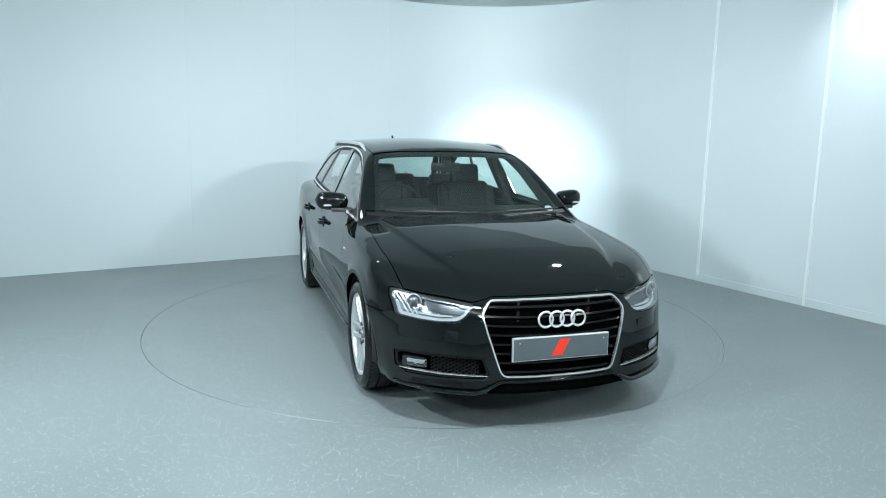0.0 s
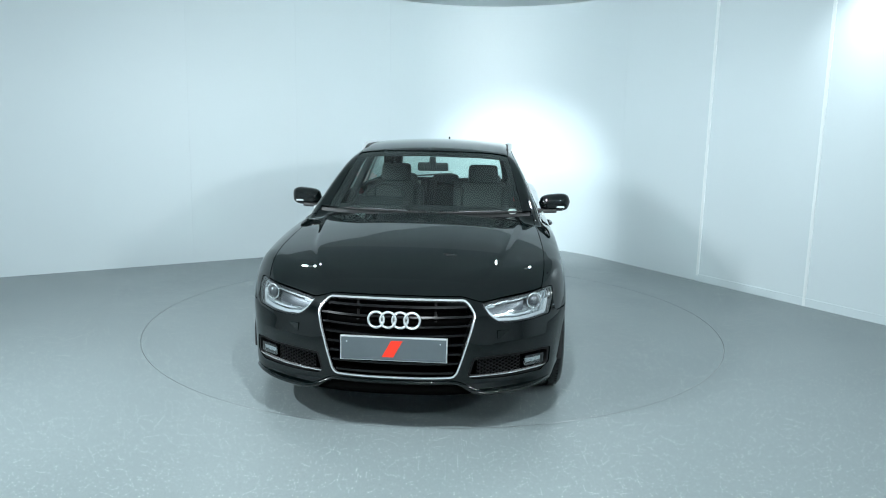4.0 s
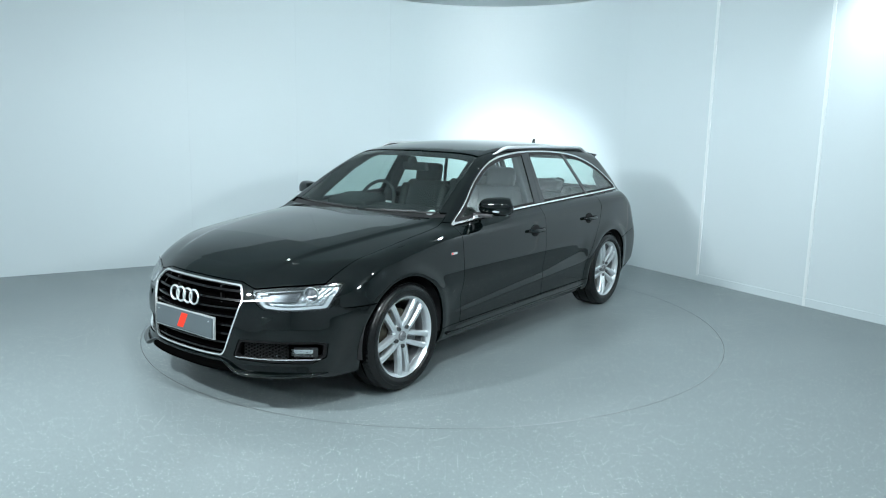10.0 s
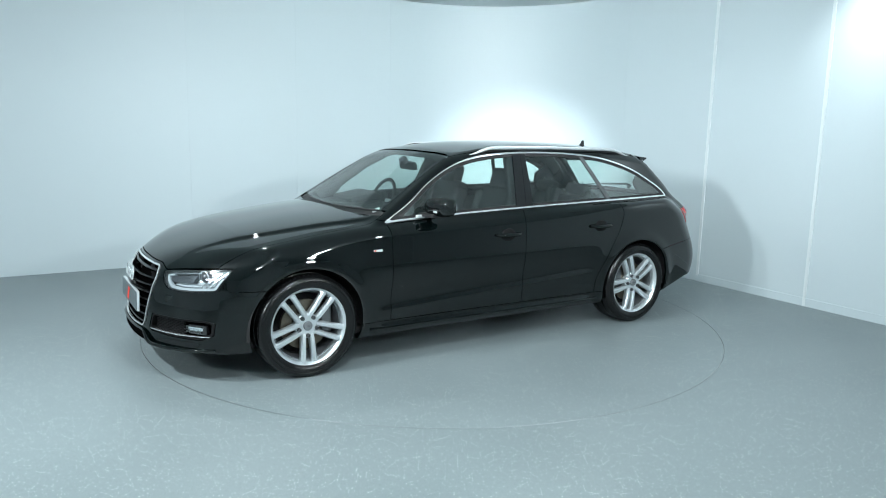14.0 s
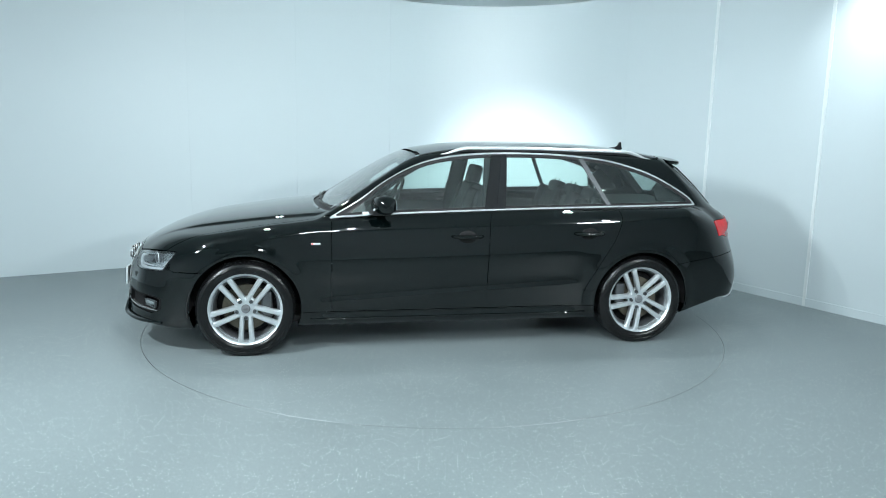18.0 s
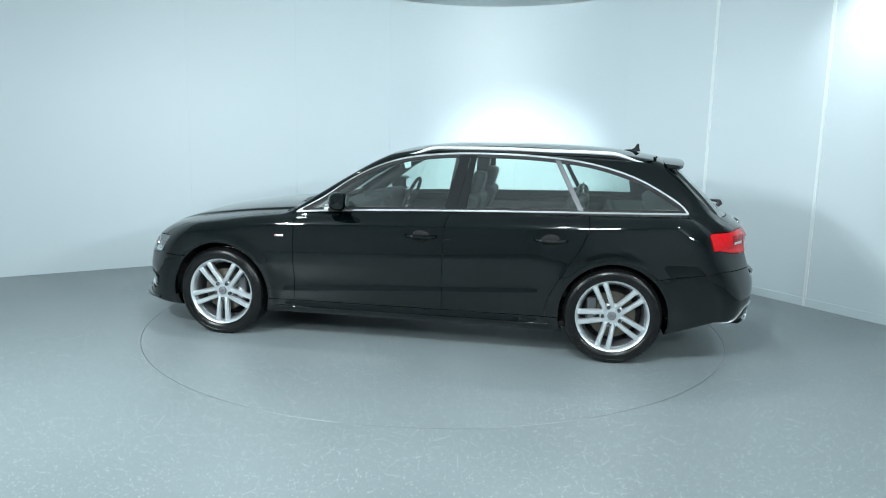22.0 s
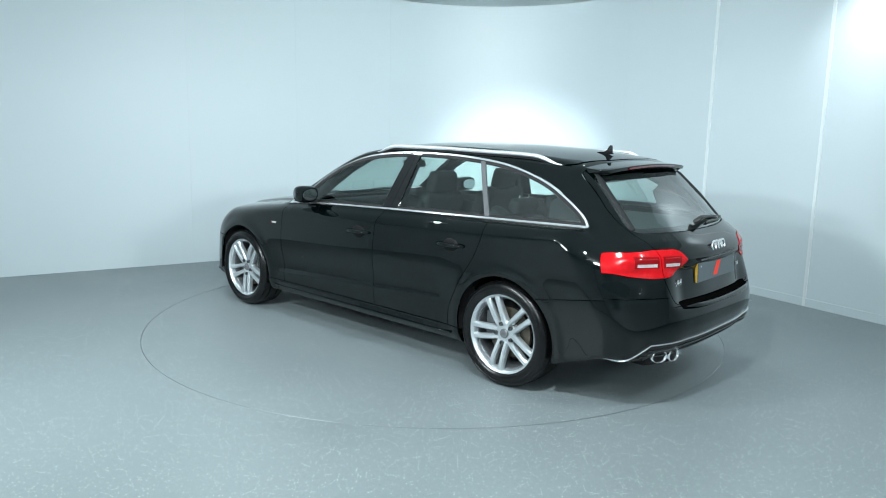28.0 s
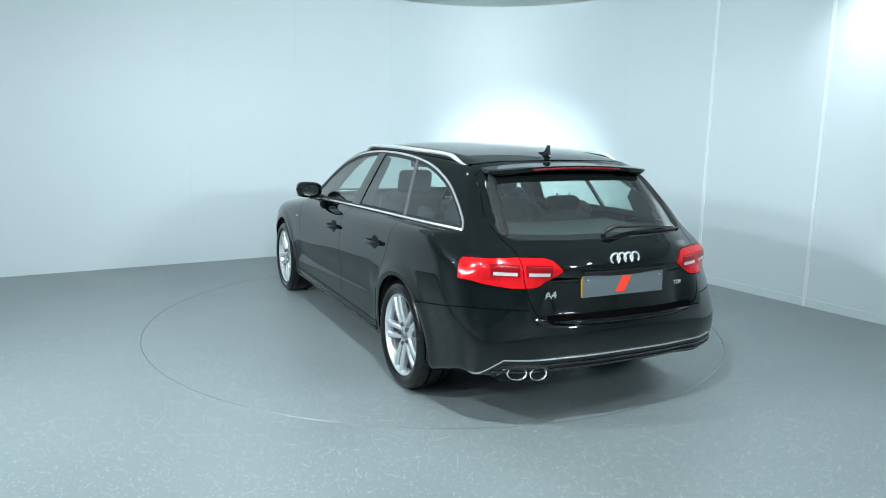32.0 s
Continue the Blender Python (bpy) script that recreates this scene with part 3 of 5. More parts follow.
def panel_mesh(name, data, mat, lift=0.0, depth=0.016):
    """A sheet with its edge turned inwards, with the shell's own normals."""
    P, N, F = data
    count = {}
    for f in F:
        for i, a in enumerate(f):
            b = f[(i + 1) % len(f)]
            count[(a, b)] = count.get((a, b), 0) + 1
    rim = [(a, b) for (a, b) in count if (b, a) not in count]
    P = P + N * lift
    verts, norms, faces = [tuple(p) for p in P], [tuple(n) for n in N], list(F)
    if depth:
        for a, b in rim:
            e = P[b] - P[a]
            m = np.cross(e, N[a])
            L = np.linalg.norm(m)
            if L < 1e-9:
                continue
            m = m / L
            i = len(verts)
            verts += [tuple(P[a]), tuple(P[b]), tuple(P[b] - N[b] * depth), tuple(P[a] - N[a] * depth)]
            norms += [tuple(m)] * 4
            faces.append([i, i + 3, i + 2, i + 1])
    me = bpy.data.meshes.new(name)
    me.from_pydata(verts, [], faces)
    me.materials.append(mat)
    me.polygons.foreach_set("use_smooth", [True] * len(me.polygons))
    me.normals_split_custom_set_from_vertices(norms)
    return me
# ---- the car: body panels ----
car = tagged(new("car"), "black estate car with silver alloy wheels standing on a turntable", "car")
PX, PY, PZ = (lambda p: p[:, 0]), (lambda p: p[:, 1]), (lambda p: p[:, 2])
dlo = poly([(0.80, 0.930), (0.838, 0.921), (0.840, 0.922), (0.836, 0.926), (0.805, 0.948), (0.636, 1.040), (0.479, 1.160), (0.282, 1.264), (0.084, 1.325), (-0.155, 1.354), (-0.355, 1.365), (-0.645, 1.365), (-0.895, 1.354),
            (-1.145, 1.330), (-1.315, 1.296), (-1.53, 1.230), (-1.70, 1.140), (-1.825, 1.060), (-1.862, 1.012), (-1.864, 1.007), (-1.855, 1.006), (-0.88, 0.990), (-0.3, 0.976), (0.32, 0.956)], 2)
belt_line = curve([(-1.8, 1.006), (-0.88, 0.988), (-0.3, 0.974), (0.32, 0.954), (0.8, 0.926)], 0.05)
door_split = curve([(0.28, -0.243), (0.60, -0.247), (0.9, -0.257), (0.97, -0.287)], 0.02)
door_rear = curve([(0.28, -0.955), (0.40, -0.962), (0.464, -0.994), (0.627, -1.087), (0.768, -1.18), (0.908, -1.233), (1.0, -1.219)], 0.025)
hood_side = curve([(0.83, 0.738), (1.1, 0.762), (1.5, 0.775), (1.8, 0.765), (1.95, 0.74)], 0.06)
hood_lip = curve([(0, 0.694), (0.33, 0.692), (0.40, 0.674), (0.432, 0.665), (0.57, 0.687), (0.69, 0.699), (0.79, 0.709), (0.83, 0.713)], 0.010)
bumper_top = curve([(0, 0.694), (0.33, 0.692), (0.40, 0.674), (0.432, 0.665), (0.57, 0.687), (0.69, 0.699), (0.79, 0.705), (0.815, 0.68), (0.825, 0.575), (0.95, 0.575)], 0.008)
head_lamp = poly([(0.430, 0.652), (0.438, 0.663), (0.57, 0.683), (0.69, 0.695), (0.79, 0.705), (0.808, 0.701), (0.812, 0.66), (0.797, 0.585), (0.785, 0.572), (0.70, 0.565), (0.60, 0.562), (0.52, 0.566), (0.497, 0.578), (0.470, 0.600)], 0)
grille_shape = poly([(-0.30, 0.680), (0.335, 0.680), (0.362, 0.668), (0.399, 0.624), (0.404, 0.590), (0.328, 0.335), (0.308, 0.303), (0.28, 0.295), (-0.30, 0.295)], 1)
intake = poly([(0.802, 0.390), (0.765, 0.402), (0.60, 0.402), (0.40, 0.396), (0.372, 0.306), (0.40, 0.290), (0.56, 0.284), (0.75, 0.284), (0.798, 0.316)], 0)
tail_lamp = poly([(0.87, 0.890), (0.79, 0.890), (0.73, 0.897), (0.60, 0.907), (0.46, 0.904), (0.425, 0.894), (0.373, 0.843), (0.379, 0.832), (0.50, 0.762), (0.54, 0.756), (0.63, 0.752), (0.74, 0.766), (0.80, 0.782), (0.92, 0.788)], 0)
gate = poly([(-0.6, 0.60), (0.48, 0.60), (0.535, 0.625), (0.566, 0.73), (0.574, 0.80), (0.582, 0.93), (0.612, 0.985), (0.645, 1.08), (0.61, 1.19), (0.585, 1.29), (0.53, 1.34), (-0.6, 1.362)], 1)
rear_glass = poly([(-0.6, 0.972), (0.53, 0.976), (0.606, 0.996), (0.612, 1.05), (0.570, 1.245), (0.535, 1.285), (-0.6, 1.298)], 1)
screen = poly([(-0.7, 0.94), (0.675, 0.94), (0.675, 0.975), (0.572, 1.315), (0.545, 1.342), (0.3, 1.360), (-0.7, 1.364)], 1)
pillar_front = lambda p: PX(p) + 0.232 + 0.22 * (PZ(p) - 0.977)
pillar_rear = lambda p: -PX(p) - 0.388 - 0.12 * (PZ(p) - 0.98)
bar_front = lambda p: PX(p) + 1.158 - 0.53 * (PZ(p) - 0.99)
bar_rear = lambda p: -PX(p) - 1.194 + 0.53 * (PZ(p) - 0.99)
arch_f = lambda p: np.hypot(PX(p) - AXLE, PZ(p) - HUB_Z) - 0.363
arch_r = lambda p: np.hypot(PX(p) + AXLE, PZ(p) - HUB_Z) - 0.358
gate_seam = curve([(0.6, 0.48), (0.63, 0.535), (0.73, 0.566), (0.80, 0.574), (0.912, 0.582)], 0.01)
tail_end = lambda p: -1.996 - 0.28 * (0.88 - PZ(p)) - PX(p) - 3.0 * np.maximum(np.abs(PZ(p) - 0.832) - 0.046, 0) ** 1.35
rear_seam = lambda p: np.where(PY(p) > 0.56, np.minimum(0.585 + 0.15 * (-1.65 - PX(p)), 0.652), 0.597)

SEAMS = {
    "bonnet": [lambda p: hood_side(PX(p)) - PY(p), lambda p: PZ(p) - hood_lip(PY(p)), lambda p: PX(p) - 0.945 + 0.20 * PY(p) ** 2, lambda p: PZ(p) - 0.66],
    "front_bumper": [lambda p: PX(p) - 1.60, lambda p: bumper_top(PY(p)) - PZ(p), arch_f, lambda p: -head_lamp(PY(p), PZ(p)), lambda p: -grille_shape(PY(p), PZ(p)), lambda p: -intake(PY(p), PZ(p))],
    "fender": [lambda p: PX(p) - 0.835, lambda p: PY(p) - hood_side(PX(p)), lambda p: PZ(p) - np.where(PX(p) > 1.4, 0.577, 0.29), arch_f, lambda p: -head_lamp(PY(p), PZ(p)) + 10 * (PX(p) < 1.7),
               lambda p: 0.935 + 0.10 * (PX(p) - 0.83) - PZ(p), lambda p: PY(p) - 0.62],
    "head_lamp": [lambda p: head_lamp(PY(p), PZ(p)), lambda p: PX(p) - 1.70],
    "grille": [lambda p: grille_shape(PY(p), PZ(p)), lambda p: PX(p) - 1.9],
    "intake": [lambda p: intake(PY(p), PZ(p)), lambda p: PX(p) - 1.84],
    "front_door": [lambda p: 0.835 - PX(p), lambda p: PX(p) - door_split(PZ(p)), lambda p: PZ(p) - 0.292, lambda p: belt_line(PX(p)) - 0.008 - PZ(p), lambda p: PY(p) - 0.6],
    "rear_door": [lambda p: door_split(PZ(p)) - PX(p), lambda p: PX(p) - door_rear(PZ(p)), lambda p: PZ(p) - 0.292, lambda p: belt_line(PX(p)) - 0.008 - PZ(p), lambda p: PY(p) - 0.6],
    "side_windows": [lambda p: dlo(PX(p), PZ(p)) + 0.006, lambda p: PY(p) - 0.4],
    "windscreen": [lambda p: screen(PY(p), PZ(p)), lambda p: PX(p) - 0.15, lambda p: 0.885 - 0.17 * PY(p) ** 2 - PX(p)],
    "cowl": [lambda p: PX(p) - 0.885 + 0.17 * PY(p) ** 2, lambda p: 0.945 - 0.20 * PY(p) ** 2 - PX(p), lambda p: 0.725 - PY(p), lambda p: PZ(p) - 0.9],
    "roof": [lambda p: 0.562 - PY(p), lambda p: PX(p) + 1.715, lambda p: PZ(p) - 1.20, lambda p: -screen(PY(p), PZ(p)) - 0.004, lambda p: 0.40 - PX(p)],
    "rear_window": [lambda p: rear_glass(PY(p), PZ(p)), lambda p: -1.80 - PX(p)],
    "tailgate": [lambda p: gate(PY(p), PZ(p)), lambda p: -1.715 - PX(p), lambda p: -rear_glass(PY(p), PZ(p)), lambda p: -tail_lamp(PY(p), PZ(p))],
    "tail_lamp": [lambda p: tail_lamp(PY(p), PZ(p)), tail_end],
    "rear_bumper": [lambda p: -1.60 - PX(p), lambda p: rear_seam(p) - PZ(p), arch_r],
    "side_skirt": [lambda p: 0.290 - PZ(p), lambda p: 1.10 - np.abs(PX(p)), lambda p: PY(p) - 0.70, arch_f, arch_r],
}
BOXES = {"bonnet": (0.8, 2.3, 0, 0.85, 0.6, 1.0), "front_bumper": (1.55, 2.35, 0, 1, 0.1, 0.78), "fender": (0.8, 2.1, 0.6, 1, 0.2, 1.0), "head_lamp": (1.7, 2.3, 0.4, 0.9, 0.5, 0.78),
         "front_door": (-0.35, 0.9, 0.6, 1, 0.25, 1.0), "rear_door": (-1.3, -0.2, 0.6, 1, 0.25, 1.02), "windscreen": (0.1, 0.95, 0, 0.8, 0.9, 1.45), "cowl": (0.7, 1.0, 0, 0.8, 0.88, 1.02),
         "roof": (-1.8, 0.45, 0, 0.62, 1.15, 1.5), "rear_window": (-2.4, -1.75, 0, 0.75, 0.9, 1.35), "tailgate": (-2.5, -1.65, 0, 0.75, 0.55, 1.45), "tail_lamp": (-2.5, -1.9, 0.3, 1, 0.7, 0.95),
         "rear_bumper": (-2.5, -1.55, 0, 1, 0.1, 0.65), "side_skirt": (-1.15, 1.15, 0.65, 1, 0.15, 0.33), "dlo": (-1.95, 0.95, 0.4, 0.9, 0.88, 1.42)}


def inside(fields, margin):
    return [(lambda p, n, f=f: f(p) - margin) for f in fields]


def sheet(name, fields, box_name, mat, parent=car, lift=0.0, depth=0.016, centre=False, label="", margin=GAP):
    """One panel of the shell, or a left and a right one."""
    data = panel_data(BOXES[box_name], inside(fields, margin), centre)
    if centre:
        return [part(name, panel_mesh(name, join_centre(*data), mat, lift, depth), mat, parent, label)]
    return [part(name, panel_mesh(name, d, mat, lift, depth), mat, parent, label) for d in (data, mirror_data(*data))]


def whole(p, fields):
    return np.min([f(p) for f in fields], axis=0)


for key in ("bonnet", "front_bumper", "roof", "tailgate", "rear_bumper"):
    sheet(key, SEAMS[key], key, PAINT, centre=True)
for key in ("fender", "front_door", "rear_door", "side_skirt"):
    sheet(key, SEAMS[key], key, PAINT)
rest = [(lambda p, n, f=f: -whole(p, f) - GAP) for f in SEAMS.values()] + [lambda p, n: arch_f(p), lambda p, n: arch_r(p), lambda p, n: PZ(p) - 0.197]
part("body", panel_mesh("body", join_centre(*panel_data((-3, 3, -1, 2, 0, 2), rest, True)), PAINT), PAINT, car, "gloss black pillars and rear quarters")
windscreen = sheet("windscreen", SEAMS["windscreen"], "windscreen", SCREEN, centre=True, depth=0.0, lift=-0.001, label="lightly green tinted laminated windscreen")[0]
sheet("screen_surround", SEAMS["windscreen"] + [lambda p: 0.035 + 0.03 * (PZ(p) < 0.99) - screen(PY(p), PZ(p)) ], "windscreen", CERAMIC, windscreen, -0.004, 0, True, "black ceramic border")
sheet("cowl", SEAMS["cowl"], "cowl", BLACK_PLASTIC, centre=True, lift=-0.012)
rear_window = sheet("rear_window", SEAMS["rear_window"], "rear_window", REAR_GLASS, centre=True, depth=0.0, lift=-0.002, label="tinted heated rear window")[0]
sheet("glass_border", SEAMS["rear_window"] + [lambda p: 0.030 - rear_glass(PY(p), PZ(p))], "rear_window", CERAMIC, rear_window, -0.005, 0, True, "black ceramic border")
win = lambda k: (lambda p: dlo(PX(p), PZ(p)) - k)
side_y = lambda p: PY(p) - 0.4
fore = lambda p: np.clip((PX(p) - 0.05) / 0.3, 0, 1) * (PZ(p) > belt_line(PX(p)) + 0.02)
sheet("window_chrome", [lambda p: dlo(PX(p), PZ(p)) + 0.005 - 0.003 * fore(p), lambda p: 0.0060 - 0.0035 * fore(p) - dlo(PX(p), PZ(p)), side_y], "dlo", CHROME, lift=0.004, depth=0.012, label="chrome strip round the side windows", margin=0)
sheet("window_seal", [win(-0.0055), lambda p: 0.024 - dlo(PX(p), PZ(p)), side_y], "dlo", DARK, lift=-0.003, depth=0.008, margin=0)
sheet("front_side_window", [win(0.0235), pillar_front, side_y], "dlo", GLASS, lift=-0.006, depth=0, margin=0)
sheet("rear_side_window", [win(0.0235), pillar_rear, bar_front, side_y], "dlo", GLASS, lift=-0.006, depth=0, margin=0)
sheet("quarter_window", [win(0.0235), bar_rear, side_y], "dlo", GLASS, lift=-0.005, depth=0, margin=0)
sheet("pillar_trim", [win(0.0105), lambda p: -pillar_front(p), lambda p: PX(p) - door_split(np.minimum(PZ(p), 0.97)) - 0.0 + 0.19 * np.maximum(PZ(p) - 0.97, 0) + 0.030, side_y], "dlo", GLOSS_BLACK, margin=0.001, depth=0.01)
sheet("pillar_trim", [win(0.0105), lambda p: -pillar_rear(p), lambda p: -(PX(p) - door_split(np.minimum(PZ(p), 0.97)) + 0.19 * np.maximum(PZ(p) - 0.97, 0) + 0.030), side_y], "dlo", GLOSS_BLACK, margin=0.001, depth=0.01)
sheet("window_bar", [win(0.0105), lambda p: -bar_front(p), lambda p: -bar_rear(p), side_y], "dlo", GREY_BAR, lift=0.001, depth=0.012, label="satin grey bar between the windows", margin=0)

BOXES["chin"] = (1.9, 2.4, 0, 0.6, 0.15, 0.32)
# black sheet laid on the bumper: the lower opening's shade as colour
sheet("chin_shade", [lambda p: 0.40 - PY(p) - 1.4 * np.maximum(PZ(p) - 0.215, 0), lambda p: 0.264 - PZ(p), lambda p: PZ(p) - 0.212, lambda p: PX(p) - 1.9], "chin", GAP_SHADE, lift=0.002, depth=0.006, centre=True, margin=0, label="black sheet painted in for the shade of the lower opening")

# floor pan, arches and bulkheads that close the shell from below
part("underbody", box((3.3, 1.50, 0.05), (0.1, 0, 0.215), bevel=0.02), DARK, car)
for sx in (AXLE, -AXLE):
    for sy in (1, -1):
        bm = bmesh.new()
        rings = []
        for k in range(25):
            a = radians(-8 + 196 * k / 24)
            c, s = math.cos(a), math.sin(a)
            rings.append([bm.verts.new((sx + r * c, sy * y, HUB_Z + r * s)) for r, y in ((0.37, 0.885), (0.385, 0.86), (0.385, 0.56), (0.0, 0.56))])
        for a, b in zip(rings, rings[1:]):
            for k in range(3):
                bm.faces.new((a[k], b[k], b[k + 1], a[k + 1]))
        bmesh.ops.remove_doubles(bm, verts=bm.verts, dist=1e-4)
        part("wheel_arch_liner", bm, DARK, car, smooth=40)
# ---- the car: places on its shell ----
def reach(point, way, span=1.6):
    """Where the shell ends along a way, from a point inside."""
    d = np.linspace(0, span, 1601)
    q = np.array(point)[None] + d[:, None] * np.array(way)[None]
    v = solid(*q.T) > 0
    return float(d[np.nonzero(v)[0][-1]]) if v.any() else 0.0


def front_x(y, z):
    return 1.2 + reach((1.2, y, z), (1, 0, 0))


def rear_x(y, z):
    return -1.2 - reach((-1.2, y, z), (-1, 0, 0))


def side_of(x, z):
    return reach((x, 0, z), (0, 1, 0))


def top_of(x, y):
    return 0.6 + reach((x, y, 0.6), (0, 0, 1))


def band(f, half):
    """Two fields that leave a strip on both sides of a line."""
    return [lambda p: f(p) + half, lambda p: half - f(p)]


# grille, plate and rings
BOXES["grille"] = (1.85, 2.4, 0, 0.5, 0.2, 0.75)
grille_sd = lambda p: grille_shape(PY(p), PZ(p))
grille = sheet("grille", [lambda p: grille_sd(p) - 0.0], "grille", GAP_SHADE, lift=-0.075, depth=0.0, centre=True, label="black slatted radiator grille in a chrome frame", margin=0)[0]
sheet("grille_frame", [lambda p: grille_sd(p) - 0.0, lambda p: 0.0078 - grille_sd(p)], "grille", CHROME, grille, 0.007, 0.012, True, "chrome frame", 0)
for z in (0.652, 0.606, 0.560, 0.512, 0.464, 0.416, 0.368, 0.320):
    sheet("slat", [lambda p: grille_sd(p) - 0.0105] + band(lambda p, z=z: PZ(p) - z, 0.0055), "grille", SLAT, grille, -0.010, 0.035, True, "", 0)
for x in (-0.20, 0.20):
    part("grille_upright", box((0.02, 0.012, 0.36), (2.17, x, 0.48), bevel=0.002), BLACK_PLASTIC, grille)


def rings(parent, at, facing, r=0.0475, step=0.058, lean=0.0):
    """Four linked rings as plain shapes."""
    for k in range(4):
        y = (k - 1.5) * step
        m = Matrix.Translation(at) @ pose(0, 0, 0, 0, facing * (90 - lean), 0) @ Matrix.Translation((0, y, 0.002 * (k % 2)))
        part("ring", ring_bm(r - 0.0065, 0.0065, m, depth=0.006), CHROME, parent, smooth=80)


rings(grille, (front_x(0, 0.592) + 0.010, 0, 0.592), 1, 0.0455, 0.0605, lean=6)


def number_plate(name, x, z, facing, lean, holder, edge=0.006):
    """A plate with a red slanted bar; facing 1 looks forwards."""
    m = Matrix.Translation((x, 0, z)) @ pose(0, 0, 0, 0, 0, 0 if facing > 0 else 180) @ pose(0, 0, 0, 0, -lean, 0)
    flat_m = m @ Matrix(((0, 0, 1, 0), (1, 0, 0, 0), (0, 1, 0, 0), (0, 0, 0, 1)))
    w, h = 0.264, 0.056
    outline = smooth_outline([(-w, -h), (-w, h), (w, h), (w, -h)], 0)
    plate = part(name, slab(outline, 0.006, flat_m, 0.002), PLATE_GREY, car, "grey plate with a red slanted bar")
    bm = slab([(-w - edge, -h - edge), (-w - edge, h + edge), (w + edge, h + edge), (w + edge, -h - edge)], 0.014, flat_m @ Matrix.Translation((0, 0, -0.0145)), 0.003)
    part("plate_holder", bm, holder, plate)
    part("red_bar", slab([(-0.058, -0.040), (-0.012, 0.044), (0.046, 0.044), (0.000, -0.040)], 0.0012, flat_m @ Matrix.Translation((0, 0, 0.0062))), RED_BAR, plate, "red slanted bar")
    for sx in (-1, 1):
        part("screw", lathe([(0, 0.004), (0.004, 0.0035), (0.005, 0)], 12), CHROME, plate).matrix_local = flat_m @ pose(sx * 0.235, 0.035, 0.006, 90, 0, 0)
    return plate


number_plate("front_plate", front_x(0, 0.445) - 0.002, 0.445, 1, 2, SATIN)

# intakes, fog lamps and front lip
BOXES["intake"] = (1.75, 2.4, 0.33, 0.95, 0.2, 0.5)
intake_sd = lambda p: intake(PY(p), PZ(p))
intake_cut = lambda p: PX(p) - 1.84
sheet("intake_mesh", [lambda p: intake_sd(p) + 0.004, intake_cut], "intake", GAP_SHADE, lift=-0.045, depth=0.0, margin=0, label="black honeycomb side intake")
sheet("intake_frame", [intake_sd, lambda p: 0.012 - intake_sd(p), intake_cut], "intake", NET, lift=-0.004, depth=0.05, margin=0.001)


def honeycomb(sy):
    """A net of hexagons set back in the side intake."""
    bm = bmesh.new()
    cell = 0.0105
    for i in range(14):
        for j in range(6):
            cy, cz = 0.425 + i * cell * 1.5, 0.306 + (j + 0.5 * (i % 2)) * cell * 1.732
            if float(intake(np.array([cy]), np.array([cz]))[0]) < 0.014 or cy > 0.635:
                continue
            x0 = front_x(cy, cz) - 0.022
            slope = (front_x(cy + 0.02, cz) - front_x(cy - 0.02, cz)) / 0.04
            outer, inner = ([bm.verts.new((x0 + slope * r * math.cos(a), sy * (cy + r * math.cos(a)), cz + r * math.sin(a))) for a in (k * math.pi / 3 for k in range(6))] for r in (cell * 1.0, cell * 0.74))
            deep = [bm.verts.new(v.co + Vector((-0.014, 0, 0))) for v in inner]
            for k in range(6):
                q = (k + 1) % 6
                bm.faces.new((outer[k], outer[q], inner[q], inner[k]))
                bm.faces.new((inner[k], inner[q], deep[q], deep[k]))
    return bm


for sy in (1, -1):
    part("honeycomb", honeycomb(sy), NET, car, "black honeycomb net")
sheet("intake_blade", [intake_sd, intake_cut] + band(lambda p: PZ(p) - 0.300 - 0.03 * np.maximum(PY(p) - 0.60, 0), 0.0019), "intake", CHROME, lift=-0.002, depth=0.02, margin=0, label="thin chrome blade")
for sy in (1, -1):
    fy, fz = 0.702, 0.343
    fx = front_x(fy, fz)
    lamp = part("fog_lamp", box((0.05, 0.130, 0.058), (fx - 0.050, sy * fy, fz), (0, 0, sy * 38), 0.008), GLOSS_BLACK, car, "small fog lamp with bright reflector facets")
    part("reflector", box((0.02, 0.105, 0.034), (fx - 0.030, sy * fy, fz), (0, 8, sy * 38), 0.006), REFLECTOR, lamp)
    part("lens", box((0.004, 0.112, 0.042), (fx - 0.016, sy * fy, fz), (0, 0, sy * 38), 0.0015), CLEAR, lamp)
    for k in range(6):
        u = (k - 2.5) * 0.016
        part("facet", box((0.008, 0.010, 0.010 + 0.007 * (k % 2)), (fx - 0.021 - u * 0.62, sy * (fy + u * 0.79), fz - 0.004 + 0.004 * (k % 3)), (14 * (k % 2), 12, sy * (18 + 9 * k)), 0.0015, 1), REFLECTOR if k % 2 else LAMP_DARK, lamp)


def ease(u):
    u = min(max(u, 0.0), 1.0)
    return u * u * (3 - 2 * u)


lip_z = lambda y: 0.278 - 0.058 * ease((abs(y) - 0.29) / 0.17) + 0.008 * ease((abs(y) - 0.6) / 0.25)
path = [(front_x(abs(y), lip_z(y)) + 0.006 + 0.014 * ease((abs(y) - 0.30) / 0.15) - 0.022 * ease((abs(y) - 0.58) / 0.22), y, lip_z(y)) for y in np.linspace(-0.80, 0.80, 81)]
blade = part("front_blade", tube(path, [0.004 + 0.007 * min(1, k / 5, (80 - k) / 5) + 0.007 * ease((abs(-0.80 + 0.02 * k) - 0.28) / 0.16) for k in range(81)], 14, 0.72), PAINT, car, "black blade along the bumper's lower edge", smooth=60)
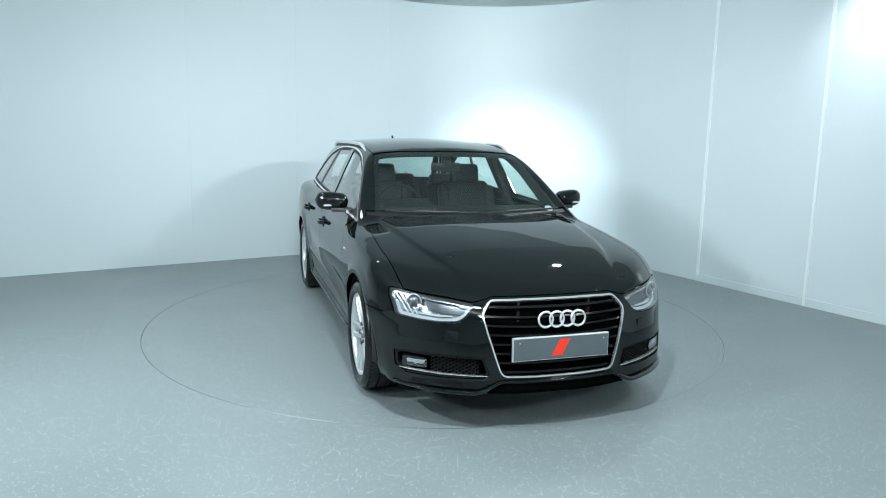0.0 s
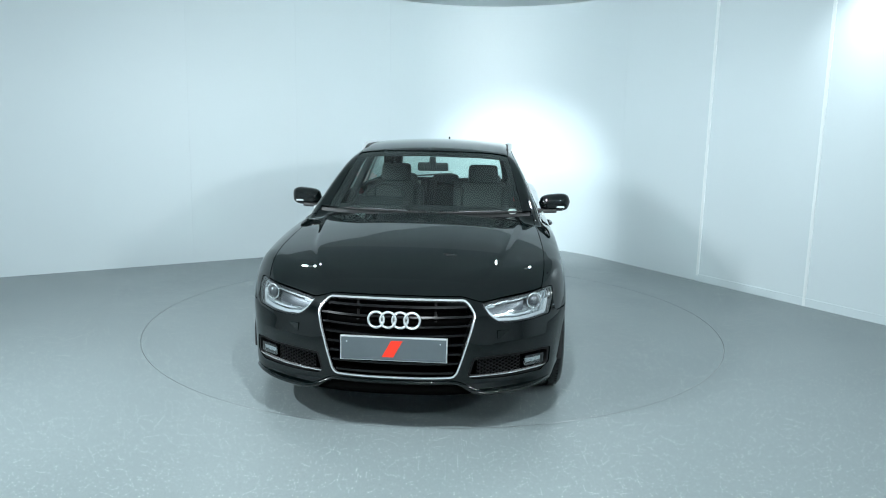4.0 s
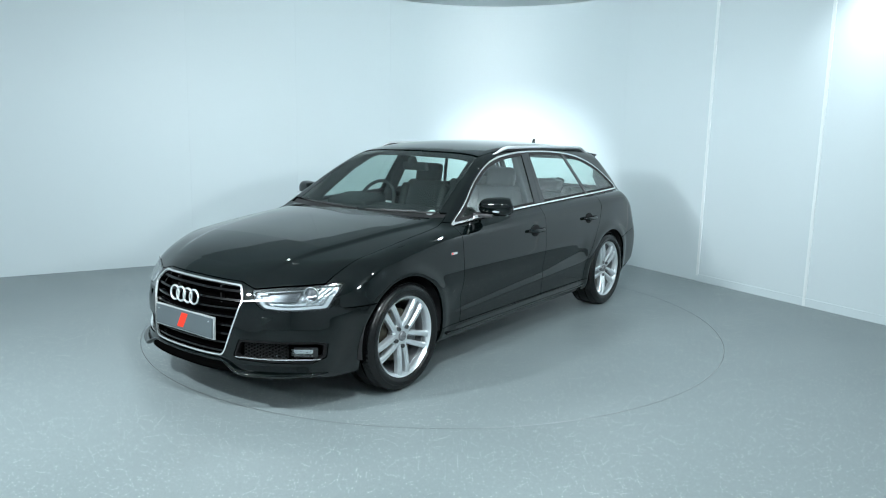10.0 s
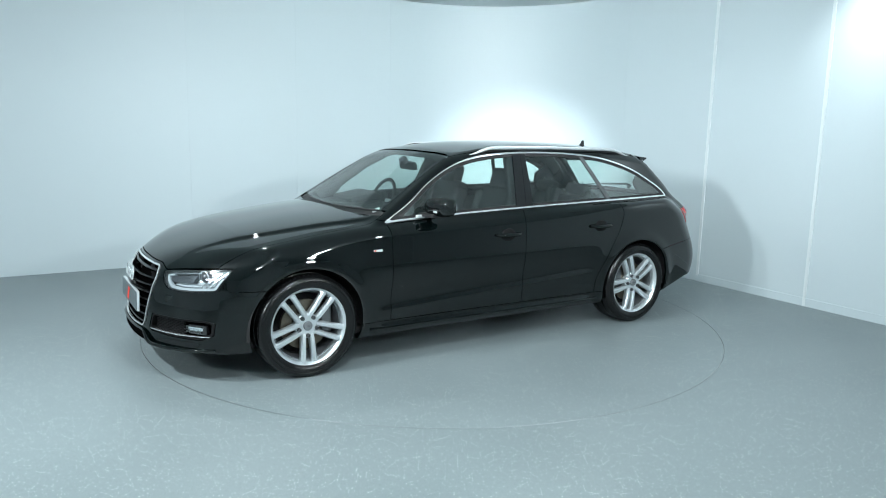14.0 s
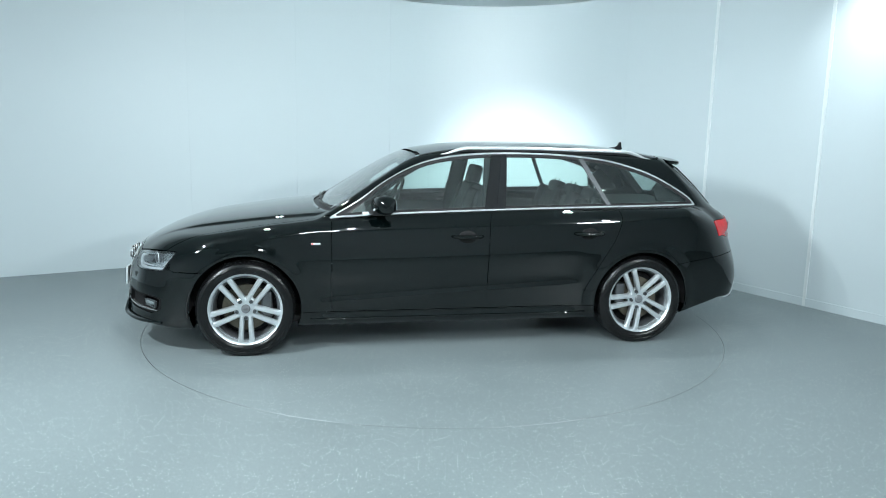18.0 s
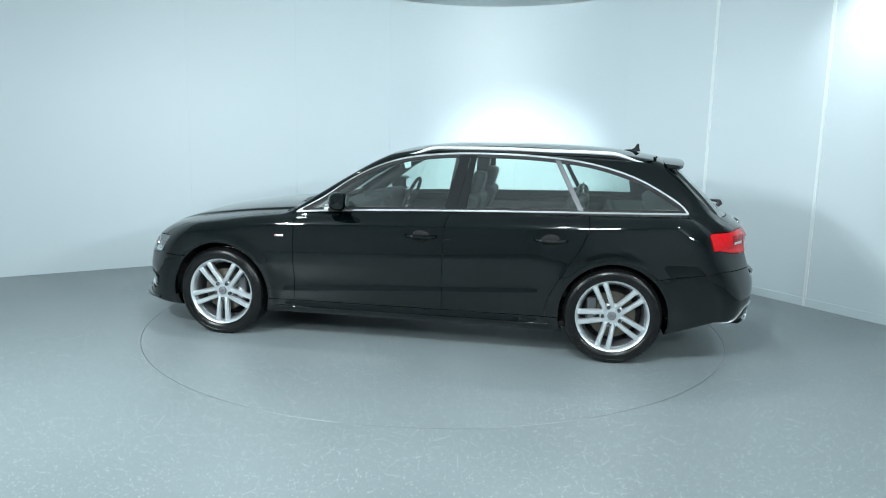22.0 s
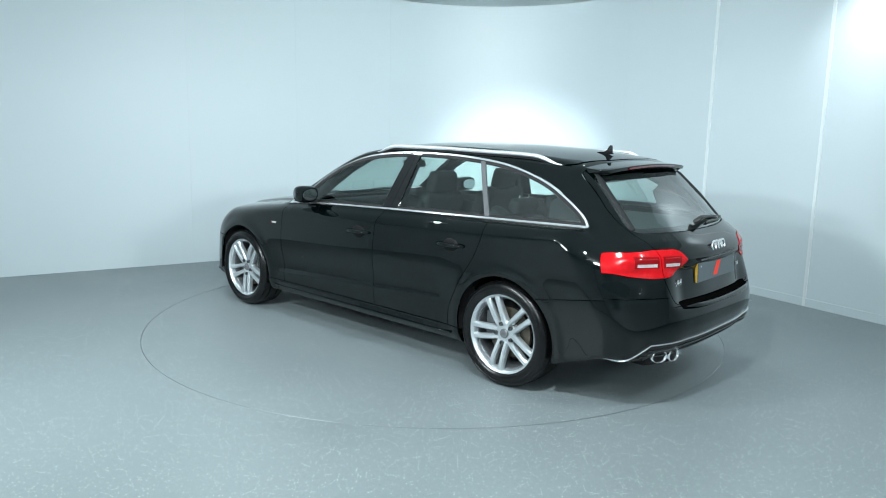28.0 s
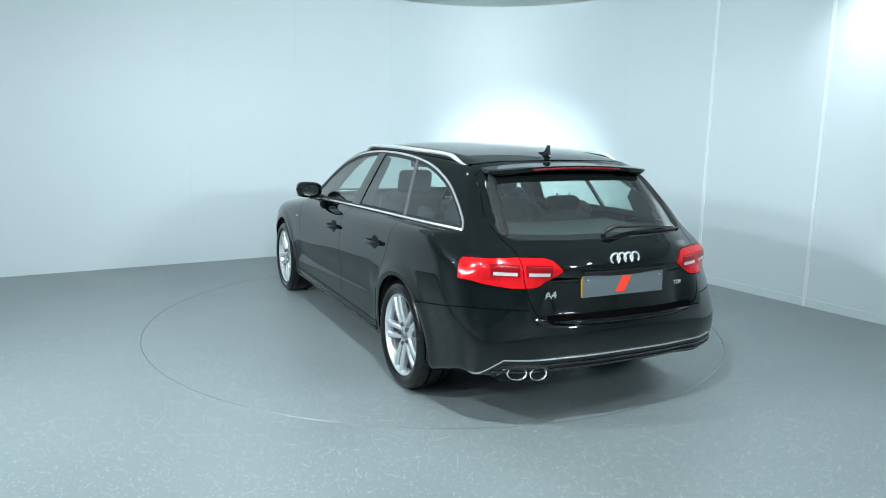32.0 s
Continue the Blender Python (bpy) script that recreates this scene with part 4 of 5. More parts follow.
path = [(front_x(abs(y), 0.205) + 0.006, y, 0.201) for y in np.linspace(-0.48, 0.48, 33)]
part("lower_lip", tube(path, 0.009, 10, 0.5), GLOSS_BLACK, blade, smooth=50)

# headlamps
head_sd = lambda p: head_lamp(PY(p), PZ(p))
head_cut = lambda p: PX(p) - 1.70
lenses = sheet("head_lamp", SEAMS["head_lamp"], "head_lamp", CLEAR, lift=0.0, depth=0.0, margin=0.003, label="clear headlamp with a white light strip")
mirrored = lambda name, fields, mat, lift, depth: [setattr_parent(o, l) for o, l in zip(sheet(name, fields, "head_lamp", mat, lift=lift, depth=depth, margin=0), lenses)]


def setattr_parent(o, parent):
    o.parent = parent
    return o


mirrored("bowl", [lambda p: head_sd(p) + 0.012, head_cut], REFLECTOR, -0.060, 0.0)
mirrored("bezel", [lambda p: head_sd(p) - 0.0, lambda p: 0.010 - head_sd(p), head_cut], GLOSS_BLACK, -0.006, 0.05)
mirrored("dark_insert", [lambda p: head_sd(p) - 0.020, lambda p: 0.665 - PY(p), lambda p: PZ(p) - 0.612 - 0.06 * (PY(p) - 0.55), head_cut], LAMP_DARK, -0.034, 0.02)
mirrored("light_strip", [lambda p: head_sd(p) - 0.010, lambda p: 0.024 - head_sd(p), lambda p: np.maximum(0.622 - PZ(p) + 0.16 * (PY(p) - 0.6), 0.505 - PY(p)), head_cut], LED_WHITE, -0.022, 0.02)
mirrored("light_strip", [lambda p: head_sd(p) - 0.032, lambda p: 0.041 - head_sd(p), lambda p: 0.612 - PZ(p) + 0.25 * (PY(p) - 0.6), head_cut], LED_WHITE, -0.028, 0.02)
mirrored("upper_strip", [lambda p: head_sd(p) - 0.010, lambda p: 0.016 - head_sd(p), lambda p: PZ(p) - 0.645, head_cut], REFLECTOR, -0.018, 0.02)
for c in (0.738, 0.758, 0.778):
    mirrored("lamp_rib", [lambda p: head_sd(p) - 0.014, head_cut] + band(lambda p, c=c: PY(p) - c - 0.45 * (PZ(p) - 0.66), 0.0045), REFLECTOR, -0.024, 0.03)
for sy, lens in ((1, lenses[0]), (-1, lenses[1])):
    c = Vector((front_x(0.700, 0.648) - 0.045, sy * 0.700, 0.648))
    bm = bmesh.new()
    bmesh.ops.create_uvsphere(bm, u_segments=24, v_segments=14, radius=0.034, matrix=Matrix.Translation(c))
    part("projector", bm, LAMP_DARK, lens, "dark projector lens", smooth=80)
    m = Matrix.Translation(c + Vector((0.018, sy * 0.006, 0))) @ pose(0, 0, 0, 0, 90, sy * 25)
    part("projector_ring", ring_bm(0.040, 0.0035, m), CHROME, lens, smooth=80)

# rear: lamps, plate, writing, wiper, spoiler, pipes
seam_y = lambda p: PY(p) - gate_seam(PZ(p))
tail_sd = lambda p: tail_lamp(PY(p), PZ(p))
tail_cut = tail_end
outer = sheet("tail_lamp", [tail_sd, tail_cut, seam_y], "tail_lamp", RED_CLEAR, lift=0.004, depth=0.02, margin=0.002, label="red tail lamp on the rear quarter")
inner = sheet("gate_lamp", [tail_sd, tail_cut, lambda p: -seam_y(p)], "tail_lamp", RED_CLEAR, lift=0.004, depth=0.02, margin=0.002, label="red tail lamp on the tailgate")
for lamps, lo, hi in ((outer, 0.602, 0.705), (inner, 0.445, 0.550)):
    for name, lift, z0, half, mat, grow in (("clear_strip", 0.0068, 0.826, 0.0085, LAMP_STRIP, 0.0), ("strip_bezel", 0.0055, 0.841, 0.030, DARK_RED, 0.012)):
        for o, l in zip(sheet(name, [lambda p: PY(p) - lo + grow, lambda p: hi + grow - PY(p), tail_cut] + band(lambda p: PZ(p) - z0 - 0.02 * (PY(p) - 0.6), half), "tail_lamp", mat, lift=lift, depth=0.004, margin=0), lamps):
            o.parent = l
    for k in range(9):
        y = lo + (hi - lo) * (k + 0.5) / 9
        for sy, l in ((1, lamps[0]), (-1, lamps[1])):
            part("led_dot", box((0.004, 0.006, 0.006), (rear_x(y, 0.862) - 0.0055, sy * y, 0.862), (0, 0, sy * 30), 0.0015, 1), RED_INNER, l)
number_plate("rear_plate", rear_x(0, 0.750) - 0.002, 0.752, -1, 2, YELLOW_EDGE, 0.0)
rings(car, (rear_x(0, 0.888) - 0.006, 0, 0.888), -1, 0.0345, 0.0430, 6)
# black bar stands in for the shadow line of the handle recess
part("handle_shade_strip", box((0.03, 0.54, 0.012), (rear_x(0, 0.825) + 0.007, 0, 0.828), bevel=0.004), GLOSS_BLACK, car)


def writing(text, y, z, size):
    cu = bpy.data.curves.new("writing", "FONT")
    cu.body, cu.size, cu.extrude, cu.align_x, cu.offset = text, size, 0.0025, "CENTER", 0.0006
    ob = new("letters", cu)
    dg = bpy.context.evaluated_depsgraph_get()
    me = bpy.data.meshes.new_from_object(ob.evaluated_get(dg))
    bpy.data.objects.remove(ob)
    me.materials.clear()
    me.materials.append(CHROME)
    x = rear_x(abs(y), z + size * 0.35)
    slope = math.degrees(math.atan2(rear_x(abs(y) + 0.03, z) - rear_x(abs(y) - 0.03, z), 0.06)) * (1 if y > 0 else -1)
    me.transform(Matrix.Translation((x - 0.003, y, z)) @ pose(0, 0, 0, 90, 0, -90 - slope) @ Matrix.Diagonal((1.25, 1, 1, 1)))
    return part("model_lettering", me, CHROME, car, "raised chrome letters on the tailgate")


writing("A4", 0.435, 0.700, 0.050)
writing("TDI", -0.405, 0.714, 0.030)
SPAN = 0.545
bm = bmesh.new()
grid = []
for k in range(41):
    y = -SPAN + 2 * SPAN * k / 40
    e = max(1 - (abs(y) / SPAN) ** 14, 0.0) ** 0.5
    top = lambda x: roof_z(x) - 0.10 * y * y
    xt = -1.80 - (0.076 - 0.12 * y * y) * (0.25 + 0.75 * e)
    zr = 1.344 - 0.105 * y * y
    th = 0.012 + 0.022 * e
    row = [(-1.715, top(-1.72) - 0.004), (-1.80, top(-1.80) + 0.004), (0.4 * -1.80 + 0.6 * xt, 0.45 * (top(-1.86) + 0.004) + 0.55 * (zr + 0.014)), (xt, zr), (xt + 0.004, zr - 0.6 * th), (xt + 0.03, zr - th), (-1.80, zr - th + 0.006), (-1.74, top(-1.74) - 0.03)]
    grid.append([bm.verts.new((x, y, z)) for x, z in row])
for a, b in zip(grid, grid[1:]):
    for j in range(8):
        bm.faces.new((a[j], b[j], b[(j + 1) % 8], a[(j + 1) % 8]))
bm.faces.new(grid[0])
bm.faces.new(grid[-1][::-1])
bmesh.ops.recalc_face_normals(bm, faces=bm.faces)
spoiler = part("roof_spoiler", bm, PAINT, car, smooth=35)
part("brake_strip", tube([(-1.8745 + 0.12 * y * y, y, 1.331 - 0.105 * y * y) for y in np.linspace(-0.30, 0.30, 15)], 0.0075, 8, 0.9), DEEP_RED, spoiler, "dark red high brake light", smooth=60)
wx = rear_x(0.05, 0.985)
wiper = part("rear_wiper", tube([(wx + 0.012, 0.016, 1.008), (wx - 0.006, 0.010, 1.024), (wx - 0.008, -0.03, 1.038), (rear_x(0.3, 1.022) - 0.020, -0.30, 1.022), (rear_x(0.48, 1.004) - 0.014, -0.50, 1.004)], [0.018, 0.019, 0.015, 0.009, 0.006], 10, 0.8), BLACK_PLASTIC, car, smooth=60)
part("wiper_blade", tube([(rear_x(abs(y), 0.994) - 0.008, y, 0.994) for y in np.linspace(-0.585, -0.14, 9)], 0.006, 8), RUBBER, wiper, smooth=60)
BOXES["diffuser"] = (-2.5, -1.9, 0, 1, 0.2, 0.5)
diff_shape = poly([(-0.6, 0.414), (0.69, 0.406), (0.81, 0.300), (0.78, 0.285), (-0.6, 0.300)], 0)
diffuser = sheet("diffuser", [lambda p: diff_shape(PY(p), PZ(p)), lambda p: -2.0 - PX(p)], "diffuser", BLACK_PLASTIC, lift=0.006, depth=0.012, centre=True, margin=0.004, label="black lower rear valance")[0]
sheet("diffuser_trim", [lambda p: -2.0 - PX(p), lambda p: np.maximum(PZ(p) - 0.37, PY(p) - 0.70), lambda p: PZ(p) - 0.306] + band(lambda p: diff_shape(PY(p), PZ(p)) - 0.004, 0.0013), "diffuser", ALLOY, diffuser, 0.009, 0.008, True, "thin satin silver line", 0)
for z in (0.340, 0.372):
    sheet("diffuser_rib", [lambda p: diff_shape(PY(p), PZ(p)) - 0.02, lambda p: -2.0 - PX(p)] + band(lambda p, z=z: PZ(p) - z, 0.005), "diffuser", GLOSS_BLACK, diffuser, 0.012, 0.01, True, "", 0)
hood = []
for y in np.linspace(0.440, 0.702, 25):
    z = 0.318 + 0.054 * (1 - abs((y - 0.571) / 0.131) ** 4)
    hood.append((rear_x(y, z) - 0.005, y, z))
part("pipe_hood", tube(hood, 0.010, 12, 1.0), GLOSS_BLACK, car, smooth=60)
# no undercut is modelled here; a flat black strip paints its shade
part("gate_shade_strip", panel_mesh("gate_shade_strip", join_centre(*panel_data(BOXES["tailgate"], inside([lambda p: PZ(p) - 0.586, lambda p: 0.616 - PZ(p), lambda p: 0.47 - PY(p), lambda p: -2.0 - PX(p)], 0), True)), GAP_SHADE, 0.002, 0.003), GAP_SHADE, car, "black strip painted in for the shade under the tailgate's edge")
shelf = [(rear_x(abs(y), 0.580) - 0.004, y, 0.584 + 0.05 * y * y) for y in np.linspace(-0.455, 0.455, 31)]
part("bumper_shelf", tube(shelf, [0.004 + 0.013 * min(1, k / 4, (30 - k) / 4) for k in range(31)], 12, 0.8), PAINT, car, smooth=70)
pipe_face = lambda y: rear_x(y, 0.376) + 0.006
surround = bmesh.new()
rows = []
for y in np.linspace(0.448, 0.694, 19):
    top = 0.318 + 0.052 * (1 - abs((y - 0.571) / 0.131) ** 4)
    rows.append([surround.verts.new((pipe_face(y) + dx, y, z)) for dx, z in ((0.0, top), (0.0, 0.294), (0.012, 0.284), (0.09, 0.284), (0.09, top))])
for a, b in zip(rows, rows[1:]):
    for j in range(5):
        surround.faces.new((a[j], b[j], b[(j + 1) % 5], a[(j + 1) % 5]))
surround.faces.new(rows[0])
surround.faces.new(rows[-1][::-1])
bmesh.ops.recalc_face_normals(surround, faces=surround.faces)
part("pipe_surround", surround, NET, car, "matt black surround of the exhaust tips", smooth=35)
for y, z in ((0.622, 0.330), (0.514, 0.324)):
    lean = Matrix.Identity(4)
    lean[0][1] = (pipe_face(y + 0.04) - pipe_face(y - 0.04)) / 0.08
    place = Matrix.Translation((pipe_face(y) + 0.064, y, z)) @ lean @ pose(0, 0, 0, 0, 0, -90) @ Matrix.Diagonal((1.12, 1, 0.86, 1))
    pipe = lathe([(0.0, 0.03), (0.036, 0.03), (0.037, -0.07), (0.0395, -0.074), (0.0425, -0.070), (0.0425, -0.052), (0.040, -0.050), (0.040, -0.022)], 36)
    bmesh.ops.transform(pipe, matrix=place, verts=pipe.verts)
    exhaust = part("exhaust_pipe", pipe, CHROME, car, "polished oval exhaust tip", smooth=40)
    # flat black disc paints the dark depth of the pipe
    bore_disc = lathe([(0.0, -0.050), (0.0368, -0.050)], 30)
    bmesh.ops.transform(bore_disc, matrix=place, verts=bore_disc.verts)
    part("pipe_bore_shade", bore_disc, GAP_SHADE, exhaust)

# roof rails, aerial, handles, mirrors, badges, wipers
for sy in (1, -1):
    rail_y = lambda x: 0.588 - 0.045 * max(-x - 0.9, 0) ** 1.3 - 0.03 * max(x + 0.3, 0)
    path = []
    for k, x in enumerate(np.linspace(0.06, -1.57, 41)):
        path.append((x, sy * rail_y(x), top_of(x, rail_y(x)) + 0.038 * ease(min(k, 40 - k) / 5) - 0.006))
    radii = [0.006 + 0.011 * ease(min(k, 40 - k) / 4) for k in range(41)]
    rail = part("roof_rail", tube(path, radii, 12, 0.75), SATIN, car, "satin aluminium roof rail", smooth=60)
    # black bar along the inner side paints the rail's dark reflection of the roof
    base = [(x, y - sy * 0.011, z - 0.012) for x, y, z in path[2:-2]]
    part("rail_base", tube(base, 0.013, 8, 1.3), BLACK_PLASTIC, rail, "rail's inner side, blackened for the dark roof it mirrors")
for sy in (1, -1):
    sill = [(x, sy * (side_of(x, 0.243) + 0.003), 0.243) for x in np.linspace(0.98, -0.98, 41)]
    part("sill_edge", tube(sill, 0.010, 10, 0.6), PAINT, car, smooth=70)
az = top_of(-1.52, 0)
bm = slab(smooth_outline([(-0.09, 0), (0.10, 0), (0.03, 0.016), (-0.035, 0.020), (-0.060, 0.062), (-0.075, 0.062), (-0.078, 0.022)], 1), 0.016, Matrix.Translation((-1.50, 0.008, az - 0.006)) @ pose(0, 0, 0, 90, 0, 0), 0.004)
part("aerial_fin", bm, GLOSS_BLACK, car, smooth=40)
for x, z in ((-0.094, 0.800), (-0.981, 0.814)):
    for sy in (1, -1):
        y = side_of(x, z)
        # matt black dome on the door paints the shade of the handle's hollow
        bm = bmesh.new()
        bmesh.ops.create_uvsphere(bm, u_segments=28, v_segments=14, radius=1.0, matrix=Matrix.Translation((x, sy * (y - 0.001), z - 0.002)) @ Matrix.Diagonal((0.066, 0.009, 0.047, 1)))
        bowl = part("handle_bowl_shade", bm, NET, car, smooth=80)
        part("bowl_rim", ring_bm(0.050, 0.0022, Matrix.Translation((x, sy * (y + 0.001), z - 0.002)) @ pose(0, 0, 0, 90, 0, 0) @ Matrix.Diagonal((1.16, 0.80, 1, 1)), 40, 8), PAINT, bowl, smooth=80)
        path = [(x + u * 0.108, sy * (y + 0.004 + 0.036 * (1 - u ** 4)), z + 0.004) for u in np.linspace(-1, 1, 17)]
        part("door_handle", tube(path, [0.009 + 0.006 * (1 - u ** 6) for u in np.linspace(-1, 1, 17)], 12, 0.95), PAINT, bowl, smooth=70)
for sy in (1, -1):
    bm = bmesh.new()
    rings_v = []
    for i in range(15):
        u = -1 + 2 * i / 14
        row = []
        for j in range(28):
            a = 2 * math.pi * j / 28
            c, s = math.cos(a), math.sin(a)
            w = (1 - abs(u) ** 3.6) ** 0.45
            px = 0.484 + 0.076 * (abs(c) ** 0.75 * (1 if c > 0 else -0.72)) * w - 0.024 * u
            pz = 1.024 + (0.063 + 0.004 * u) * (abs(s) ** 0.80 * (1 if s > 0 else -1)) * w + 0.004 * u
            row.append(bm.verts.new((px, sy * (0.908 + 0.114 * u), pz)))
        rings_v.append(row)
    for a, b in zip(rings_v, rings_v[1:]):
        for j in range(28):
            bm.faces.new((a[j], a[(j + 1) % 28], b[(j + 1) % 28], b[j]))
    bm.faces.new(rings_v[0])
    bm.faces.new(rings_v[-1])
    bmesh.ops.recalc_face_normals(bm, faces=bm.faces)
    mirror = part("wing_mirror", bm, PAINT, car, "black door mirror", smooth=60)
    part("mirror_arm", box((0.085, 0.14, 0.026), (0.535, sy * 0.845, 0.966), (0, 0, sy * 12), 0.008), BLACK_PLASTIC, mirror)
    part("mirror_foot", box((0.10, 0.012, 0.020), (0.575, sy * 0.818, 0.958), (0, 2, 0), 0.004), SATIN, mirror, "satin silver foot strip")
    part("indicator", box((0.012, 0.12, 0.012), (0.546, sy * 0.915, 0.998), (0, 0, sy * -14), 0.004), LED_WHITE, mirror, "clear indicator strip")
    part("mirror_pane", slab(smooth_outline([(-0.072, -0.040), (0.072, -0.044), (0.074, 0.042), (-0.066, 0.044)], 2), 0.004, Matrix.Translation((0.425, sy * 0.918, 1.024)) @ pose(0, 0, 0, 90, 0, -90 + sy * 10)), MIRROR, mirror)
    part("corner_panel", slab([(0, 0), (0.135, 0), (0.012, 0.085)], 0.008, Matrix.Translation((0.60, sy * (side_of(0.62, 0.985) + 0.004 if sy > 0 else side_of(0.62, 0.985) - 0.004), 0.955)) @ pose(0, 0, 0, 90 + sy * 22, 0, 0)), BLACK_PLASTIC, mirror)
    y = side_of(0.94, 0.762)
    badge = part("side_badge", box((0.062, 0.005, 0.014), (0.94, sy * (y + 0.001), 0.762), bevel=0.0015), SATIN, car, "small silver and red badge")
    part("badge_mark", box((0.010, 0.003, 0.010), (0.94 + 0.022, sy * (y + 0.004), 0.762), bevel=0.0008), RED_BAR, badge)
for y0, y1 in ((0.10, 0.66), (-0.55, 0.02)):
    pts = [(0.902 - 0.17 * y * y, y, top_of(0.902 - 0.17 * y * y, abs(y)) + 0.004 + 0.004 * k) for k, y in enumerate(np.linspace(y0, y1, 9)[::-1] * 1.0)]
    blade = part("wiper", tube([(x, y, top_of(x, abs(y)) + 0.012) for x, y, z in pts], 0.008, 8, 0.8), BLACK_PLASTIC, car, smooth=60)
    # spine in lighter grey: the wiper's thin reflection put into its colour
    part("wiper_spine_glint", tube([(x + 0.012, y, top_of(x, abs(y)) + 0.022) for x, y, z in pts[2:7]], 0.004, 6), GREY_BAR, blade, smooth=60)
ty = 0.60
part("paper_disc", slab([(0.030 * math.cos(a), 0.030 * math.sin(a)) for a in np.linspace(0, 2 * math.pi, 24, endpoint=False)], 0.001,
     Matrix.Translation((0.768 + (1.043 - 0.985) * 1.62 - 0.11 * ty ** 2.2 - 0.016, ty, 0.985)) @ pose(0, 0, 0, 0, 32, 0)), STICKER, car, "pale paper sticker inside the windscreen")
for y in (0.55, -0.55):
    part("washer_cap", box((0.006, 0.075, 0.045), (front_x(abs(y), 0.505) - 0.0030, y, 0.505), (0, 0, 29 if y > 0 else -29), 0.002), PAINT, car)

# ---- wheels ----
def wheel(x, sy, spin):
    """One alloy wheel with five split spokes; built with its outer face towards +y."""
    place = Matrix.Translation((x, sy * 0.782, HUB_Z)) @ pose(0, 0, 0, 0, 0, 0 if sy > 0 else 180)
    rim = part("wheel", lathe([(0.236, 0.103), (0.243, 0.108), (0.2445, 0.098), (0.236, 0.080), (0.232, 0.062), (0.222, 0.060), (0.224, 0.080), (0.228, 0.096)], 72, True), ALLOY, car, "silver five-spoke alloy wheel", smooth=35)
    rim.matrix_local = place
    part("barrel", lathe([(0.230, 0.061), (0.216, 0.02), (0.208, -0.06), (0.225, -0.098), (0.236, -0.105), (0.230, -0.108), (0.20, -0.065), (0.200, 0.02), (0.214, 0.061)], 72, True), ALLOY_SHADE, rim, "alloy wheel barrel, darkened in colour for the shade inside", smooth=35)
    prof = [(0.2395, 0.098), (0.246, 0.108), (0.256, 0.116), (0.275, 0.1225), (0.295, 0.119), (0.309, 0.110), (0.318, 0.098), (0.3225, 0.082)]
    tread = [(0.3225, 0.082), (0.3255, 0.06), (0.3255, 0.046), (0.318, 0.044), (0.318, 0.038), (0.3262, 0.036), (0.3265, 0.008), (0.319, 0.006), (0.319, -0.006), (0.3265, -0.008)]
    outline = prof + tread[1:]
    outline = outline + [(r, -y) for r, y in outline[::-1]]
    part("tyre", lathe(outline, 96), RUBBER, rim, "black low-profile tyre", smooth=40)
    tb = bmesh.new()
    for k in range(72):
        a = 2 * math.pi * k / 72
        for sgn in (1, -1):
            box((0.010, 0.046, 0.0035), (0.3212 * math.cos(a), sgn * 0.074, 0.3212 * math.sin(a)), (0, 90 - math.degrees(a), 0), 0.0, bm=tb)
    tagged(part("tread_blocks", tb, RUBBER, rim), kind="stuff")
    part("lettering_band", lathe([(0.288, 0.1215), (0.290, 0.1225), (0.292, 0.1212)], 96), RUBBER, rim)
    for k in range(5):
        a0 = radians(spin + 72 * k)
        bm = bmesh.new()
        for off in (-1, 1):
            secs = []
            for r, w, lat, face, back in ((0.050, 0.0150, 0.0240, 0.076, 0.035), (0.082, 0.0165, 0.0275, 0.085, 0.045), (0.13, 0.0165, 0.0310, 0.092, 0.055), (0.18, 0.0170, 0.0340, 0.096, 0.062), (0.212, 0.0185, 0.0360, 0.096, 0.066), (0.229, 0.0230, 0.0380, 0.093, 0.066)):
                ring = []
                for dw, dy in ((-1, 0), (-1, 0.8), (-0.55, 1.25), (0.55, 1.25), (1, 0.8), (1, 0)):
                    y = back + (face - back) * min(dy, 1) + (0.005 if dy > 1 else 0)
                    ring.append(bm.verts.new((r, y, off * lat + dw * w)))
                secs.append(ring)
            for a, b in zip(secs, secs[1:]):
                for j in range(6):
                    bm.faces.new((a[j], a[(j + 1) % 6], b[(j + 1) % 6], b[j]))
            bm.faces.new(secs[0])
            bm.faces.new(secs[-1])
        bmesh.ops.recalc_face_normals(bm, faces=bm.faces)
        bmesh.ops.transform(bm, matrix=pose(0, 0, 0, 0, -math.degrees(a0), 0), verts=bm.verts)
        part("spoke", bm, ALLOY, rim, smooth=25)
        ab = a0
        bolt = lathe([(0, 0.088), (0.007, 0.088), (0.0085, 0.096), (0.0115, 0.096), (0.0125, 0.092), (0.0125, 0.07)], 12)
        bmesh.ops.translate(bolt, verts=bolt.verts, vec=(0.060 * math.cos(ab), -0.004, 0.060 * math.sin(ab)))
        part("wheel_bolt", bolt, BOLT, rim, smooth=30)
    part("hub", lathe([(0, 0.074), (0.030, 0.076), (0.066, 0.076), (0.080, 0.066), (0.080, 0.02), (0.0, 0.02)], 40), ALLOY, rim, smooth=30)
    part("hub_cap", lathe([(0, 0.092), (0.024, 0.090), (0.029, 0.084), (0.030, 0.074)], 32), CAP_GREY, rim, smooth=40)
    for k in range(4):
        part("cap_ring", ring_bm(0.0052, 0.0009, Matrix.Translation(((k - 1.5) * 0.0068, 0.0915, 0)) @ pose(0, 0, 0, 90, 0, 0), 16, 6), BOLT, rim)
